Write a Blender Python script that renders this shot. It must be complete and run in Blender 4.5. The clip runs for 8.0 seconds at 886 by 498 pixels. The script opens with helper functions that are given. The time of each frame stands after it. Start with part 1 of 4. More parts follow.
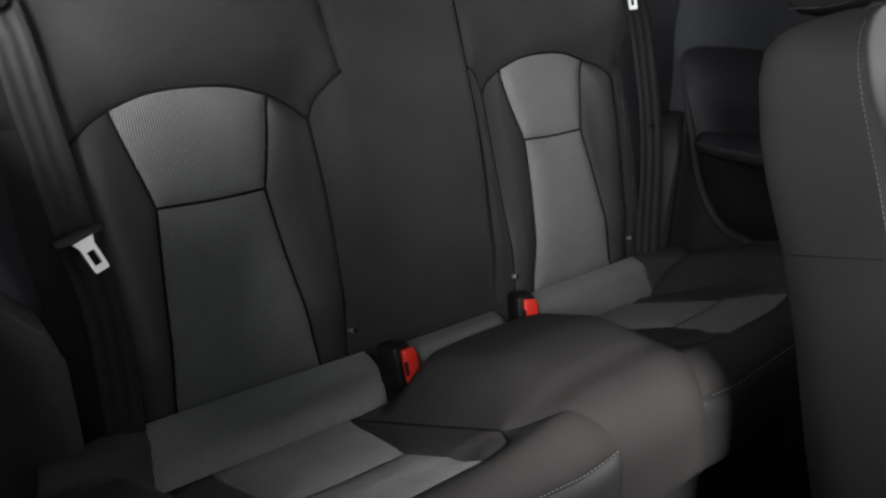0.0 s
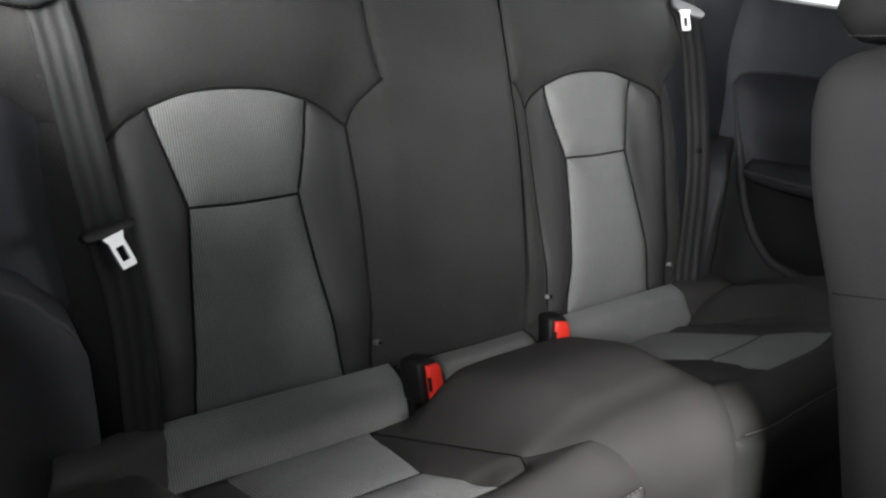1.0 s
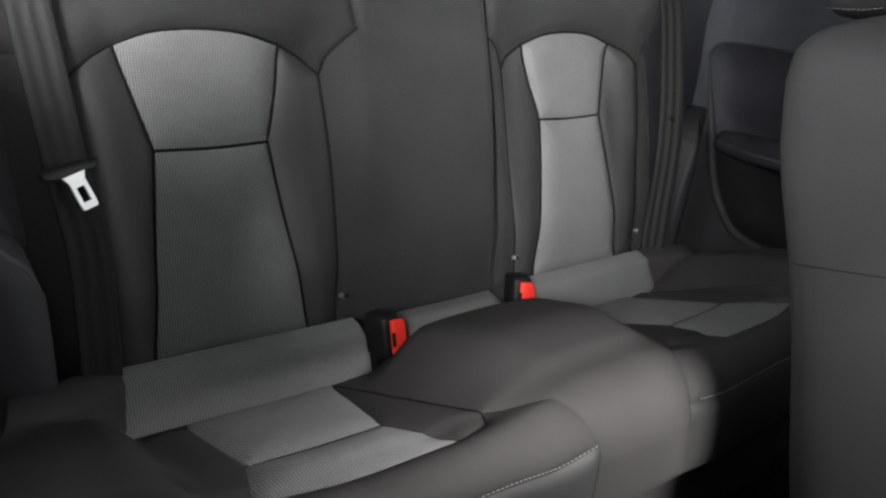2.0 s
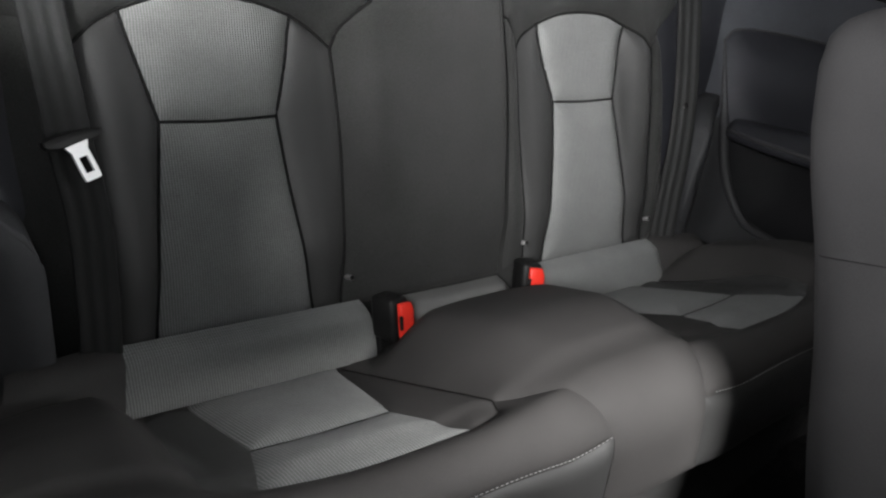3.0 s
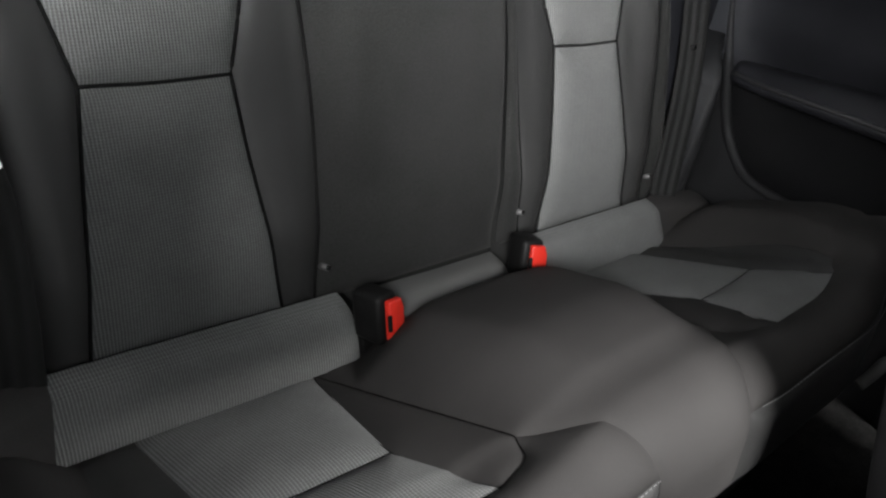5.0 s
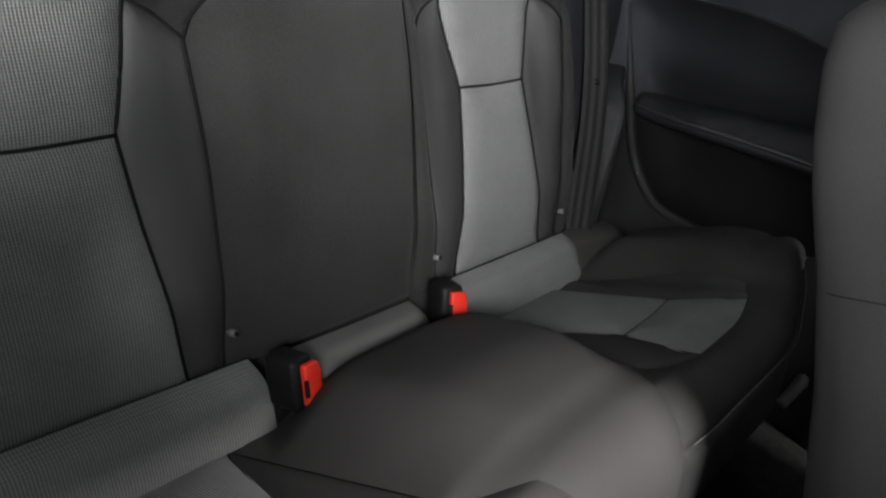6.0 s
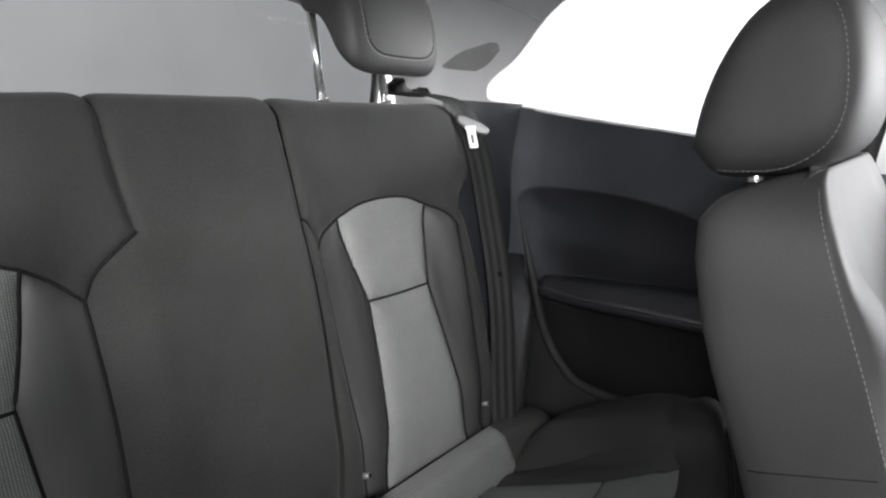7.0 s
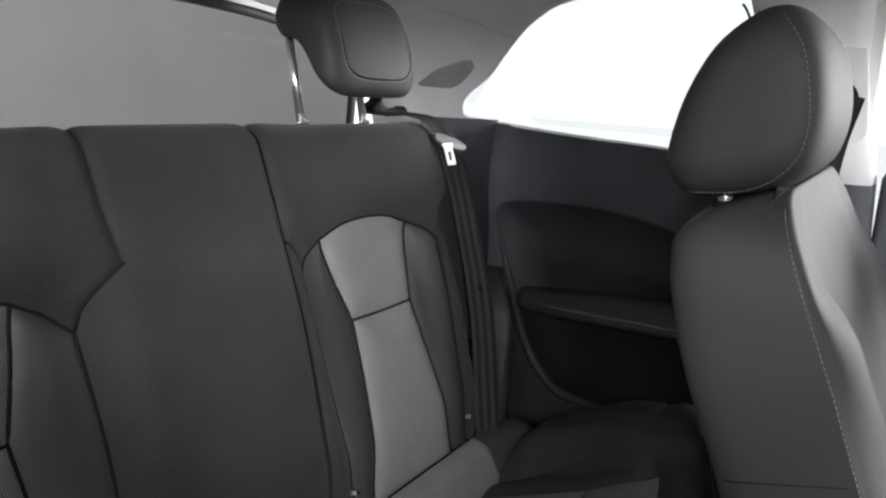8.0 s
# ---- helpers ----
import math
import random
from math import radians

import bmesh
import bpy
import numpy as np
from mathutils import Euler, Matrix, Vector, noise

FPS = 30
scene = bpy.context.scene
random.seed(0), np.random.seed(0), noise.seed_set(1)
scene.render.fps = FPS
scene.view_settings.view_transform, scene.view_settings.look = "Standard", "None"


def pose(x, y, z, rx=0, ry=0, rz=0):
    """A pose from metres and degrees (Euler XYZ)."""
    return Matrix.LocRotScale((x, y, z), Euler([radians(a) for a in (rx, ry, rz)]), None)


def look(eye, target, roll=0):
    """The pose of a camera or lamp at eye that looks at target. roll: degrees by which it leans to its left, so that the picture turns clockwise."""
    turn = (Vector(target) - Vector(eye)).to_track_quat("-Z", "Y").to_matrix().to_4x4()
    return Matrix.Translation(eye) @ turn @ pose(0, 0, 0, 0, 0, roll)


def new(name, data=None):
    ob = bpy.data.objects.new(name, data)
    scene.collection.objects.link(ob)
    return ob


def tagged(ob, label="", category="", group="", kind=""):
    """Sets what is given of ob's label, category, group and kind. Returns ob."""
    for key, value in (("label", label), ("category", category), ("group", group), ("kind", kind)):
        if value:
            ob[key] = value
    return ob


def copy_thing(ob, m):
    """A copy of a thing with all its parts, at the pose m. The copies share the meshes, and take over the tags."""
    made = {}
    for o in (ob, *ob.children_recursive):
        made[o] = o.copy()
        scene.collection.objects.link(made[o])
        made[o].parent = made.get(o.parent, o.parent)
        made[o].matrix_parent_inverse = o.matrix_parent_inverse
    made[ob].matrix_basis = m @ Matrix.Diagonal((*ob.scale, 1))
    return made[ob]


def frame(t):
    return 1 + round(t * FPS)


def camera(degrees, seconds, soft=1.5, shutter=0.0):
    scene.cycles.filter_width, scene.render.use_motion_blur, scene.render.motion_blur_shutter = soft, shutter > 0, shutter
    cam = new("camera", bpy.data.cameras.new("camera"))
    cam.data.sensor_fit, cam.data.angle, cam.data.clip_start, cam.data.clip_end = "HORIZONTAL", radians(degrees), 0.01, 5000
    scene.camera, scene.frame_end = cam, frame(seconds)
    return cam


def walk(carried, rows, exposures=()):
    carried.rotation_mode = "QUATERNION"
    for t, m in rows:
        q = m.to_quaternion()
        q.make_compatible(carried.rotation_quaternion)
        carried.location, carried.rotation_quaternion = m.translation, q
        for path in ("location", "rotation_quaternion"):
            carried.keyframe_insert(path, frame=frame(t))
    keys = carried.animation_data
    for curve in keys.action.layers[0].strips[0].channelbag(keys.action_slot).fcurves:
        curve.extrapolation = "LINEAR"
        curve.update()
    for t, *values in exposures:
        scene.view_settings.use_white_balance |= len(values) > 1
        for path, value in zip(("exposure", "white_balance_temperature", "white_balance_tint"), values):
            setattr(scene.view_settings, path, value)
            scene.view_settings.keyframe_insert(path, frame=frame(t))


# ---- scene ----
cam = camera(61.24, 8.0, soft=2.3)
ROWS = [
    (0.0, -0.5479, -0.6621, 0.8193, 67.99, -1.24, -39.06),
    (0.5, -0.5403, -0.6580, 0.8250, 70.15, -1.22, -35.17),
    (1.0, -0.5288, -0.6563, 0.8166, 68.76, -3.22, -34.85),
    (1.5, -0.5270, -0.6596, 0.8162, 66.83, -4.99, -35.76),
    (3.0, -0.5305, -0.6297, 0.7986, 64.61, -7.93, -35.97),
    (3.5, -0.5221, -0.5998, 0.8052, 62.50, -7.37, -36.63),
    (4.0, -0.5027, -0.5312, 0.8048, 60.04, -8.49, -38.96),
    (5.5, -0.4698, -0.4695, 0.7845, 59.17, -10.39, -41.31),
    (6.0, -0.4544, -0.4565, 0.7916, 62.54, -9.34, -47.46),
    (6.5, -0.4445, -0.4559, 0.8076, 71.70, -5.48, -52.86),
    (7.0, -0.4512, -0.4574, 0.8275, 77.12, -4.18, -55.72),
    (7.5, -0.4541, -0.4522, 0.8369, 77.64, -2.77, -57.63),
    (8.0, -0.4658, -0.4588, 0.8456, 77.63, -3.30, -57.79),
]
EXPOSURES = [(0.0, -0.85), (0.5, -0.55), (1.0, -0.08), (3.0, 0.08), (4.0, 0.0), (5.5, -0.2), (6.0, -0.22), (6.5, 0.1), (7.0, 0.05), (7.5, -0.2), (8.0, -0.46)]
walk(cam, [(t, pose(1.27 * x, 1.27 * y, 1.27 * z, rx, ry, rz)) for t, x, y, z, rx, ry, rz in ROWS], EXPOSURES)

# ---- light ----
K = 1.27  # metres to one drawing unit; everything below is drawn in units and made K times as large
world = bpy.data.worlds.new("hall_light")
scene.world = world
world.use_nodes = True
bg = world.node_tree.nodes["Background"]
bg.inputs[0].default_value = (0.93, 0.97, 1.0, 1)
bg.inputs[1].default_value = 1.5


def added_lamp(name, eye, target, size, watts, colour):
    """An area lamp added outside the car, standing in for daylight."""
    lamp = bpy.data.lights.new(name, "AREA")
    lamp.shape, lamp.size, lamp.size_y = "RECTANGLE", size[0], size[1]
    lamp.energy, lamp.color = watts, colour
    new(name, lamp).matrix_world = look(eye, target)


# Unseen lamps, placed and tuned to light the seats from each side.
added_lamp("added_lamp_front_left", (-3.75, -3.52, 2.48), (0.3, 0.0, 0.8), (1.2, 2.0), 990, (1.0, 0.995, 0.99))
added_lamp("added_lamp_left", (-4.9, -1.7, 2.35), (0.2, -0.4, 0.7), (1.4, 1.6), 380, (1.0, 0.985, 0.98))
added_lamp("added_lamp_front", (-0.1, -4.16, 3.95), (0.0, -0.35, 0.55), (2.2, 0.5), 1200, (1.0, 0.985, 0.97))
added_lamp("added_lamp_front_right", (3.3, -3.2, 1.6), (0.4, -0.5, 0.95), (1.6, 0.9), 360, (0.99, 0.99, 1.0))



# ---- materials ----
def material(name, base, rough=0.6, metal=0.0, spec=0.5, grain=0.0, grain_scale=900.0, mottle=0.15, mottle_scale=14.0, sheen=0.0, ribs=None, coat=0.0, speck=None):
    """Principled surface with colour variation at two scales, fine bump and, for cloth, woven ribs along the UV grid (pitch in drawing units)."""
    m = bpy.data.materials.new(name)
    m.use_nodes = True
    nt = m.node_tree
    n, link = nt.nodes, nt.links.new
    p = n["Principled BSDF"]
    p.inputs["Roughness"].default_value = rough
    p.inputs["Metallic"].default_value = metal
    p.inputs["Specular IOR Level"].default_value = spec
    p.inputs["Sheen Weight"].default_value = sheen
    p.inputs["Coat Weight"].default_value = coat
    tc = n.new("ShaderNodeTexCoord")
    big = n.new("ShaderNodeTexNoise")
    big.inputs["Scale"].default_value = mottle_scale
    big.inputs["Detail"].default_value = 5
    link(tc.outputs["Object"], big.inputs["Vector"])
    fine = n.new("ShaderNodeTexNoise")
    fine.inputs["Scale"].default_value = grain_scale
    fine.inputs["Detail"].default_value = 3
    link(tc.outputs["Object"], fine.inputs["Vector"])
    ramp = n.new("ShaderNodeMapRange")
    ramp.inputs["From Min"].default_value, ramp.inputs["From Max"].default_value = 0.3, 0.7
    ramp.inputs["To Min"].default_value, ramp.inputs["To Max"].default_value = 1 - mottle, 1 + mottle
    link(big.outputs["Fac"], ramp.inputs["Value"])
    f2 = n.new("ShaderNodeMapRange")
    f2.inputs["From Min"].default_value, f2.inputs["From Max"].default_value = 0.3, 0.7
    f2.inputs["To Min"].default_value, f2.inputs["To Max"].default_value = 1 - (speck or mottle * 1.2), 1 + (speck or mottle * 1.2)
    link(fine.outputs["Fac"], f2.inputs["Value"])
    mul = n.new("ShaderNodeMath")
    mul.operation = "MULTIPLY"
    link(ramp.outputs[0], mul.inputs[0])
    link(f2.outputs[0], mul.inputs[1])
    factor = mul.outputs[0]
    height = fine.outputs["Fac"]
    strength = grain
    if ribs:
        pitch, depth, dark = ribs[:3]
        cross = ribs[3] if len(ribs) > 3 else pitch * 0.85
        uv = n.new("ShaderNodeUVMap")
        sep = n.new("ShaderNodeSeparateXYZ")
        wob = n.new("ShaderNodeTexNoise")
        wob.inputs["Scale"].default_value = 60
        link(tc.outputs["Object"], wob.inputs["Vector"])
        link(uv.outputs[0], sep.inputs[0])
        waves = []
        for axis, per in ((0, pitch), (1, cross)):
            a = n.new("ShaderNodeMath")
            a.operation = "MULTIPLY_ADD"
            link(sep.outputs[axis], a.inputs[0])
            a.inputs[1].default_value = 2 * math.pi / per
            b = n.new("ShaderNodeMath")
            b.operation = "MULTIPLY"
            link(wob.outputs["Fac"], b.inputs[0])
            b.inputs[1].default_value = 0.8
            link(b.outputs[0], a.inputs[2])
            w = n.new("ShaderNodeMath")
            w.operation = "SINE"
            link(a.outputs[0], w.inputs[0])
            waves.append(w)
        mix = n.new("ShaderNodeMath")
        mix.operation = "MULTIPLY_ADD"
        link(waves[1].outputs[0], mix.inputs[0])
        mix.inputs[1].default_value = 0.45
        link(waves[0].outputs[0], mix.inputs[2])
        shade = n.new("ShaderNodeMapRange")
        shade.inputs["From Min"].default_value, shade.inputs["From Max"].default_value = -1.2, 1.2
        shade.inputs["To Min"].default_value, shade.inputs["To Max"].default_value = 1 - dark, 1 + dark
        link(mix.outputs[0], shade.inputs["Value"])
        m3 = n.new("ShaderNodeMath")
        m3.operation = "MULTIPLY"
        link(factor, m3.inputs[0])
        link(shade.outputs[0], m3.inputs[1])
        factor = m3.outputs[0]
        height = mix.outputs[0]
        strength = depth
    col = n.new("ShaderNodeVectorMath")
    col.operation = "SCALE"
    col.inputs[0].default_value = base
    link(factor, col.inputs["Scale"])
    link(col.outputs[0], p.inputs["Base Color"])
    if strength:
        bump = n.new("ShaderNodeBump")
        bump.inputs["Strength"].default_value = strength
        bump.inputs["Distance"].default_value = 0.0006
        link(height, bump.inputs["Height"])
        link(bump.outputs[0], p.inputs["Normal"])
    return m


FABRIC = material("ribbed_grey_cloth", (0.130, 0.133, 0.131), 0.95, spec=0.1, mottle=0.06, mottle_scale=25, grain_scale=380, speck=0.1, sheen=0.05, ribs=(0.0026, 0.6, 0.33, 0.0023))
CLOTH = material("plain_black_cloth", (0.0192, 0.0194, 0.0189), 0.9, spec=0.15, grain=0.6, grain_scale=620, mottle=0.16, mottle_scale=9, sheen=0.05, speck=0.3)
LEATHER = material("dark_grey_leatherette", (0.0255, 0.0255, 0.0253), 0.56, spec=0.42, grain=0.35, grain_scale=1100, mottle=0.1, mottle_scale=10)
SEATHIDE = material("warm_grey_leatherette", (0.0305, 0.0292, 0.0288), 0.72, spec=0.13, grain=0.35, grain_scale=1100, mottle=0.1, mottle_scale=10)
SATIN = material("smooth_grey_leatherette", (0.085, 0.085, 0.083), 0.62, spec=0.3, grain=0.3, grain_scale=1100, mottle=0.08)
SEATGREY = material("grey_brown_front_seat_cloth", (0.0305, 0.0300, 0.0312), 0.66, spec=0.35, grain=0.3, grain_scale=900, mottle=0.1, mottle_scale=12, speck=0.2)
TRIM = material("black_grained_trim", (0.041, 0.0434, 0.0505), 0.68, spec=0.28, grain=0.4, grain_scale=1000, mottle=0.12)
# Same trim plastic, darkened where shade falls on it.
SHADED_TRIM = material("shaded_black_trim", (0.026, 0.0265, 0.0285), 0.68, spec=0.25, grain=0.4, grain_scale=1000, mottle=0.12)
ARMREST = material("black_satin_armrest", (0.019, 0.0195, 0.023), 0.42, spec=0.4, grain=0.25, mottle=0.12)
LINING = material("black_soft_upper_lining", (0.0185, 0.0192, 0.0235), 0.62, spec=0.25, grain=0.3, mottle=0.12)
GLINT = material("glossy_edge_highlight", (0.03, 0.03, 0.032), 0.32, spec=1.0, mottle=0.1)
# Pocket lining with the pocket's shade put into its colour.
POCKET_SHADE = material("shaded_pocket_lining", (0.0060, 0.0062, 0.0070), 0.7, spec=0.12, grain=0.3, mottle=0.15)
HEADLINER = material("pale_grey_woven_headliner", (0.62, 0.62, 0.615), 0.9, spec=0.2, grain=0.4, grain_scale=1300, mottle=0.05)
PILLAR = material("grey_pillar_plastic", (0.68, 0.68, 0.69), 0.6, grain=0.25, mottle=0.05)
GRILLE = material("grey_grille", (0.30, 0.30, 0.30), 0.7, grain=0.6, grain_scale=700, mottle=0.12)
WEB = material("black_seat_belt_webbing", (0.0130, 0.0132, 0.0132), 0.7, spec=0.2, mottle=0.1, ribs=(0.0122, 0.5, 0.38, 0.0016))
BLACK = material("black_moulded_plastic", (0.007, 0.007, 0.007), 0.5, spec=0.16, grain=0.2, mottle=0.2)
RED = material("red_moulded_plastic", (0.58, 0.026, 0.016), 0.35, grain=0.05, mottle=0.06)
STEEL = material("bright_plated_steel", (0.96, 0.96, 0.96), 0.3, metal=0.0, mottle=0.05)
CHROME = material("polished_chrome", (0.95, 0.95, 0.96), 0.2, metal=0.92, mottle=0.03)
DULL = material("dull_metal", (0.14, 0.14, 0.14), 0.5, metal=0.5, mottle=0.1)
HOLDER = material("grey_satin_plastic", (0.11, 0.11, 0.113), 0.4, mottle=0.06)
THREAD = material("pale_grey_thread", (0.20, 0.20, 0.20), 0.7, mottle=0.1)
PIPING = material("black_seam_piping", (0.009, 0.009, 0.009), 0.9, spec=0.08, mottle=0.2)
CARPET = material("charcoal_carpet", (0.030, 0.0295, 0.029), 0.95, spec=0.1, grain=1.0, grain_scale=500, mottle=0.35, mottle_scale=40)
FLOORMAT = material("pale_hall_floor", (0.86, 0.86, 0.86), 0.5, mottle=0.08, mottle_scale=3, grain=0.1)
WALLGREY = material("grey_hall_wall", (0.080, 0.0813, 0.084), 0.8, mottle=0.06, mottle_scale=1.2, grain=0.2)
RUBBER = material("black_rubber_seal", (0.012, 0.012, 0.012), 0.6, mottle=0.1)


def glass_material():
    m = bpy.data.materials.new("window_glass")
    m.use_nodes = True
    p = m.node_tree.nodes["Principled BSDF"]
    p.inputs["Base Color"].default_value = (0.99, 0.99, 0.99, 1)
    p.inputs["Transmission Weight"].default_value = 1.0
    p.inputs["Roughness"].default_value = 0.0
    p.inputs["IOR"].default_value = 1.04
    return m


GLASS = glass_material()


# ---- mesh helpers ----
def thing(name, label, category, group="", kind="", at=(0, 0, 0)):
    ob = new(name)
    ob.location = Vector(at) * K
    ob.empty_display_size = 0.05
    return tagged(ob, label, category, group, kind)


def mesh_object(name, bm, mat, smooth=True):
    me = bpy.data.meshes.new(name)
    bmesh.ops.scale(bm, vec=(K, K, K), verts=bm.verts)
    bm.normal_update()
    bm.to_mesh(me)
    bm.free()
    me.materials.append(mat)
    if smooth:
        me.polygons.foreach_set("use_smooth", [True] * len(me.polygons))
    return new(name, me)


def part(name, bm, mat, parent, label="", smooth=True):
    ob = mesh_object(name, bm, mat, smooth)
    ob.parent = parent
    if parent.parent is None:
        ob.matrix_parent_inverse = Matrix.Translation(parent.location).inverted()
    if label:
        ob["label"] = label
    return ob


def sm(a, b, x):
    t = min(1.0, max(0.0, (x - a) / (b - a)))
    return t * t * (3 - 2 * t)


def spline(pts, n=8):
    """Catmull-Rom through the points (any dimension)."""
    pts = [np.array(p, float) for p in pts]
    if len(pts) == 2:
        return [pts[0] + (pts[1] - pts[0]) * i / n for i in range(n)] + [pts[1]]
    ext = [2 * pts[0] - pts[1]] + pts + [2 * pts[-1] - pts[-2]]
    out = []
    for i in range(1, len(ext) - 2):
        a, b, c, d = ext[i - 1:i + 3]
        for k in range(n):
            t = k / n
            out.append(0.5 * (2 * b + (c - a) * t + (2 * a - 5 * b + 4 * c - d) * t * t + (3 * b - a - 3 * c + d) * t ** 3))
    out.append(pts[-1])
    return out


def outline(edges, n=8):
    """A closed outline from edges that meet at sharp corners; each edge is a smooth curve."""
    out = []
    for e in edges:
        out += spline(e, n)[:-1]
    return [tuple(p) for p in out]


def even(poly, step):
    """Adds points so that no side of the closed outline is longer than step."""
    out = []
    for a, b in zip(poly, poly[1:] + poly[:1]):
        k = max(1, math.ceil(math.dist(a, b) / step))
        out += [(a[0] + (b[0] - a[0]) * i / k, a[1] + (b[1] - a[1]) * i / k) for i in range(k)]
    return out


def inside(poly, q):
    px, py = np.array(poly).T
    qx, qy = np.roll(px, -1), np.roll(py, -1)
    x, y = q[:, :1], q[:, 1:]
    cross = ((py > y) != (qy > y)) & (x < (qx - px) * (y - py) / np.where(qy == py, 1e-12, qy - py) + px)
    return cross.sum(1) % 2 == 1


def edge_distance(poly, q):
    a = np.array(poly)
    d = np.roll(a, -1, 0) - a
    best = np.full(len(q), 1e9)
    for p, v in zip(a, d):
        t = np.clip(((q - p) @ v) / max(v @ v, 1e-12), 0, 1)
        best = np.minimum(best, np.hypot(*(q - p - t[:, None] * v).T))
    return best


def panel(poly, surf, puff=0.006, edge=0.012, sink=0.006, step=0.007, hole=None, sign=1):
    """An upholstered piece: fills the outline with a fine mesh on the surface surf(a, b, height), full in the middle and drawn in at its seams."""
    poly = even(poly, step)
    if sign < 0:
        poly = [(-a, b) for a, b in poly][::-1]
        hole = [(-a, b) for a, b in hole][::-1] if hole else None
    pa = np.array(poly)
    lo, hi = pa.min(0), pa.max(0)
    gx, gy = np.meshgrid(np.arange(lo[0] + step / 2, hi[0], step), np.arange(lo[1] + step / 2, hi[1], step))
    grid = np.stack([gx.ravel(), gy.ravel()], 1)
    grid = grid[inside(poly, grid)]
    grid = grid[edge_distance(poly, grid) > step * 0.45]
    rim = [tuple(p) for p in poly]
    loops = [list(range(len(rim)))]
    pts = list(rim)
    if hole:
        hp = even(hole, step)
        grid = grid[~inside(hp, grid)]
        grid = grid[edge_distance(hp, grid) > step * 0.45]
        loops.append(list(range(len(pts), len(pts) + len(hp))))
        pts += hp
    pts += [tuple(p) for p in grid]
    from mathutils import geometry
    edges = [(l[i], l[(i + 1) % len(l)]) for l in loops for i in range(len(l))]
    vs, _, fs, _, _, _ = geometry.delaunay_2d_cdt([Vector(p) for p in pts], edges, [], 1, 1e-6)
    q = np.array([tuple(v) for v in vs])
    if hole:
        mid = np.array([q[list(f)].mean(0) for f in fs])
        keep = ~inside(hp, mid)
        fs = [f for f, k in zip(fs, keep) if k]
    dist = edge_distance(poly, q)
    if hole:
        dist = np.minimum(dist, edge_distance(hp, q))
    h = puff * (1 - np.exp(-dist / edge)) - sink * np.exp(-dist / (edge * 0.6))
    bm = bmesh.new()
    uv = bm.loops.layers.uv.new("UVMap")
    verts = [bm.verts.new(surf(a, b, k)) for (a, b), k in zip(q, h)]
    index = {v: i for i, v in enumerate(verts)}
    for f in fs:
        try:
            face = bm.faces.new([verts[i] for i in f])
        except ValueError:
            continue
        for l in face.loops:
            l[uv].uv = q[index[l.vert]]
    return bm


def sweep(path, section, closed=False, ups=None, flat=False):
    """Sweeps a closed section [(side, up), ...] along a path of points."""
    bm = bmesh.new()
    uv = bm.loops.layers.uv.new("UVMap")
    path = [Vector(p) for p in path]
    rings, run, runs = [], 0.0, []
    for i, p in enumerate(path):
        a = path[(i - 1) % len(path)] if closed or i else p
        b = path[(i + 1) % len(path)] if closed or i < len(path) - 1 else p
        t = (b - a).normalized()
        up = Vector(ups[i]) if ups else (Vector((0, 0, 1)) if abs(t.z) < 0.9 else Vector((0, 1, 0)))
        side = t.cross(up).normalized()
        up = side.cross(t).normalized()
        rings.append([bm.verts.new(p + side * s + up * u) for s, u in section])
        if i:
            run += (p - path[i - 1]).length
        runs.append(run)
    m = len(section)
    for i in range(len(rings) - (0 if closed else 1)):
        j = (i + 1) % len(rings)
        for k in range(m):
            f = bm.faces.new([rings[i][k], rings[i][(k + 1) % m], rings[j][(k + 1) % m], rings[j][k]])
            for l, (s, r) in zip(f.loops, ((k, i), (k + 1, i), (k + 1, j), (k, j))):
                l[uv].uv = (section[s % m][0], runs[r])
    if not closed:
        bm.faces.new(rings[0][::-1])
        bm.faces.new(rings[-1])
    bmesh.ops.recalc_face_normals(bm, faces=bm.faces)
    return bm


def circle(r, n=8):
    return [(r * math.cos(2 * math.pi * i / n), r * math.sin(2 * math.pi * i / n)) for i in range(n)]


def tube(path, r, n=8, closed=False):
    return sweep(path, circle(r, n), closed)


def loft(rings, cap=True):
    bm = bmesh.new()
    uv = bm.loops.layers.uv.new("UVMap")
    rs = [[bm.verts.new(p) for p in ring] for ring in rings]
    m = len(rs[0])
    for a, b in zip(rs, rs[1:]):
        for k in range(m):
            f = bm.faces.new([a[k], a[(k + 1) % m], b[(k + 1) % m], b[k]])
            for l in f.loops:
                l[uv].uv = (l.vert.co.x, l.vert.co.z)
    if cap:
        bm.faces.new(rs[0][::-1])
        bm.faces.new(rs[-1])
    bmesh.ops.recalc_face_normals(bm, faces=bm.faces)
    return bm


def box(cx, cy, cz, sx, sy, sz, bevel=0.003, turn=None):
    bm = bmesh.new()
    bmesh.ops.create_cube(bm, size=1)
    bmesh.ops.scale(bm, vec=(sx, sy, sz), verts=bm.verts)
    if bevel:
        bmesh.ops.bevel(bm, geom=bm.edges[:], offset=bevel, segments=2, affect="EDGES", profile=0.5)
    if turn is not None:
        bmesh.ops.transform(bm, matrix=turn, verts=bm.verts)
    bmesh.ops.translate(bm, vec=(cx, cy, cz), verts=bm.verts)
    return bm


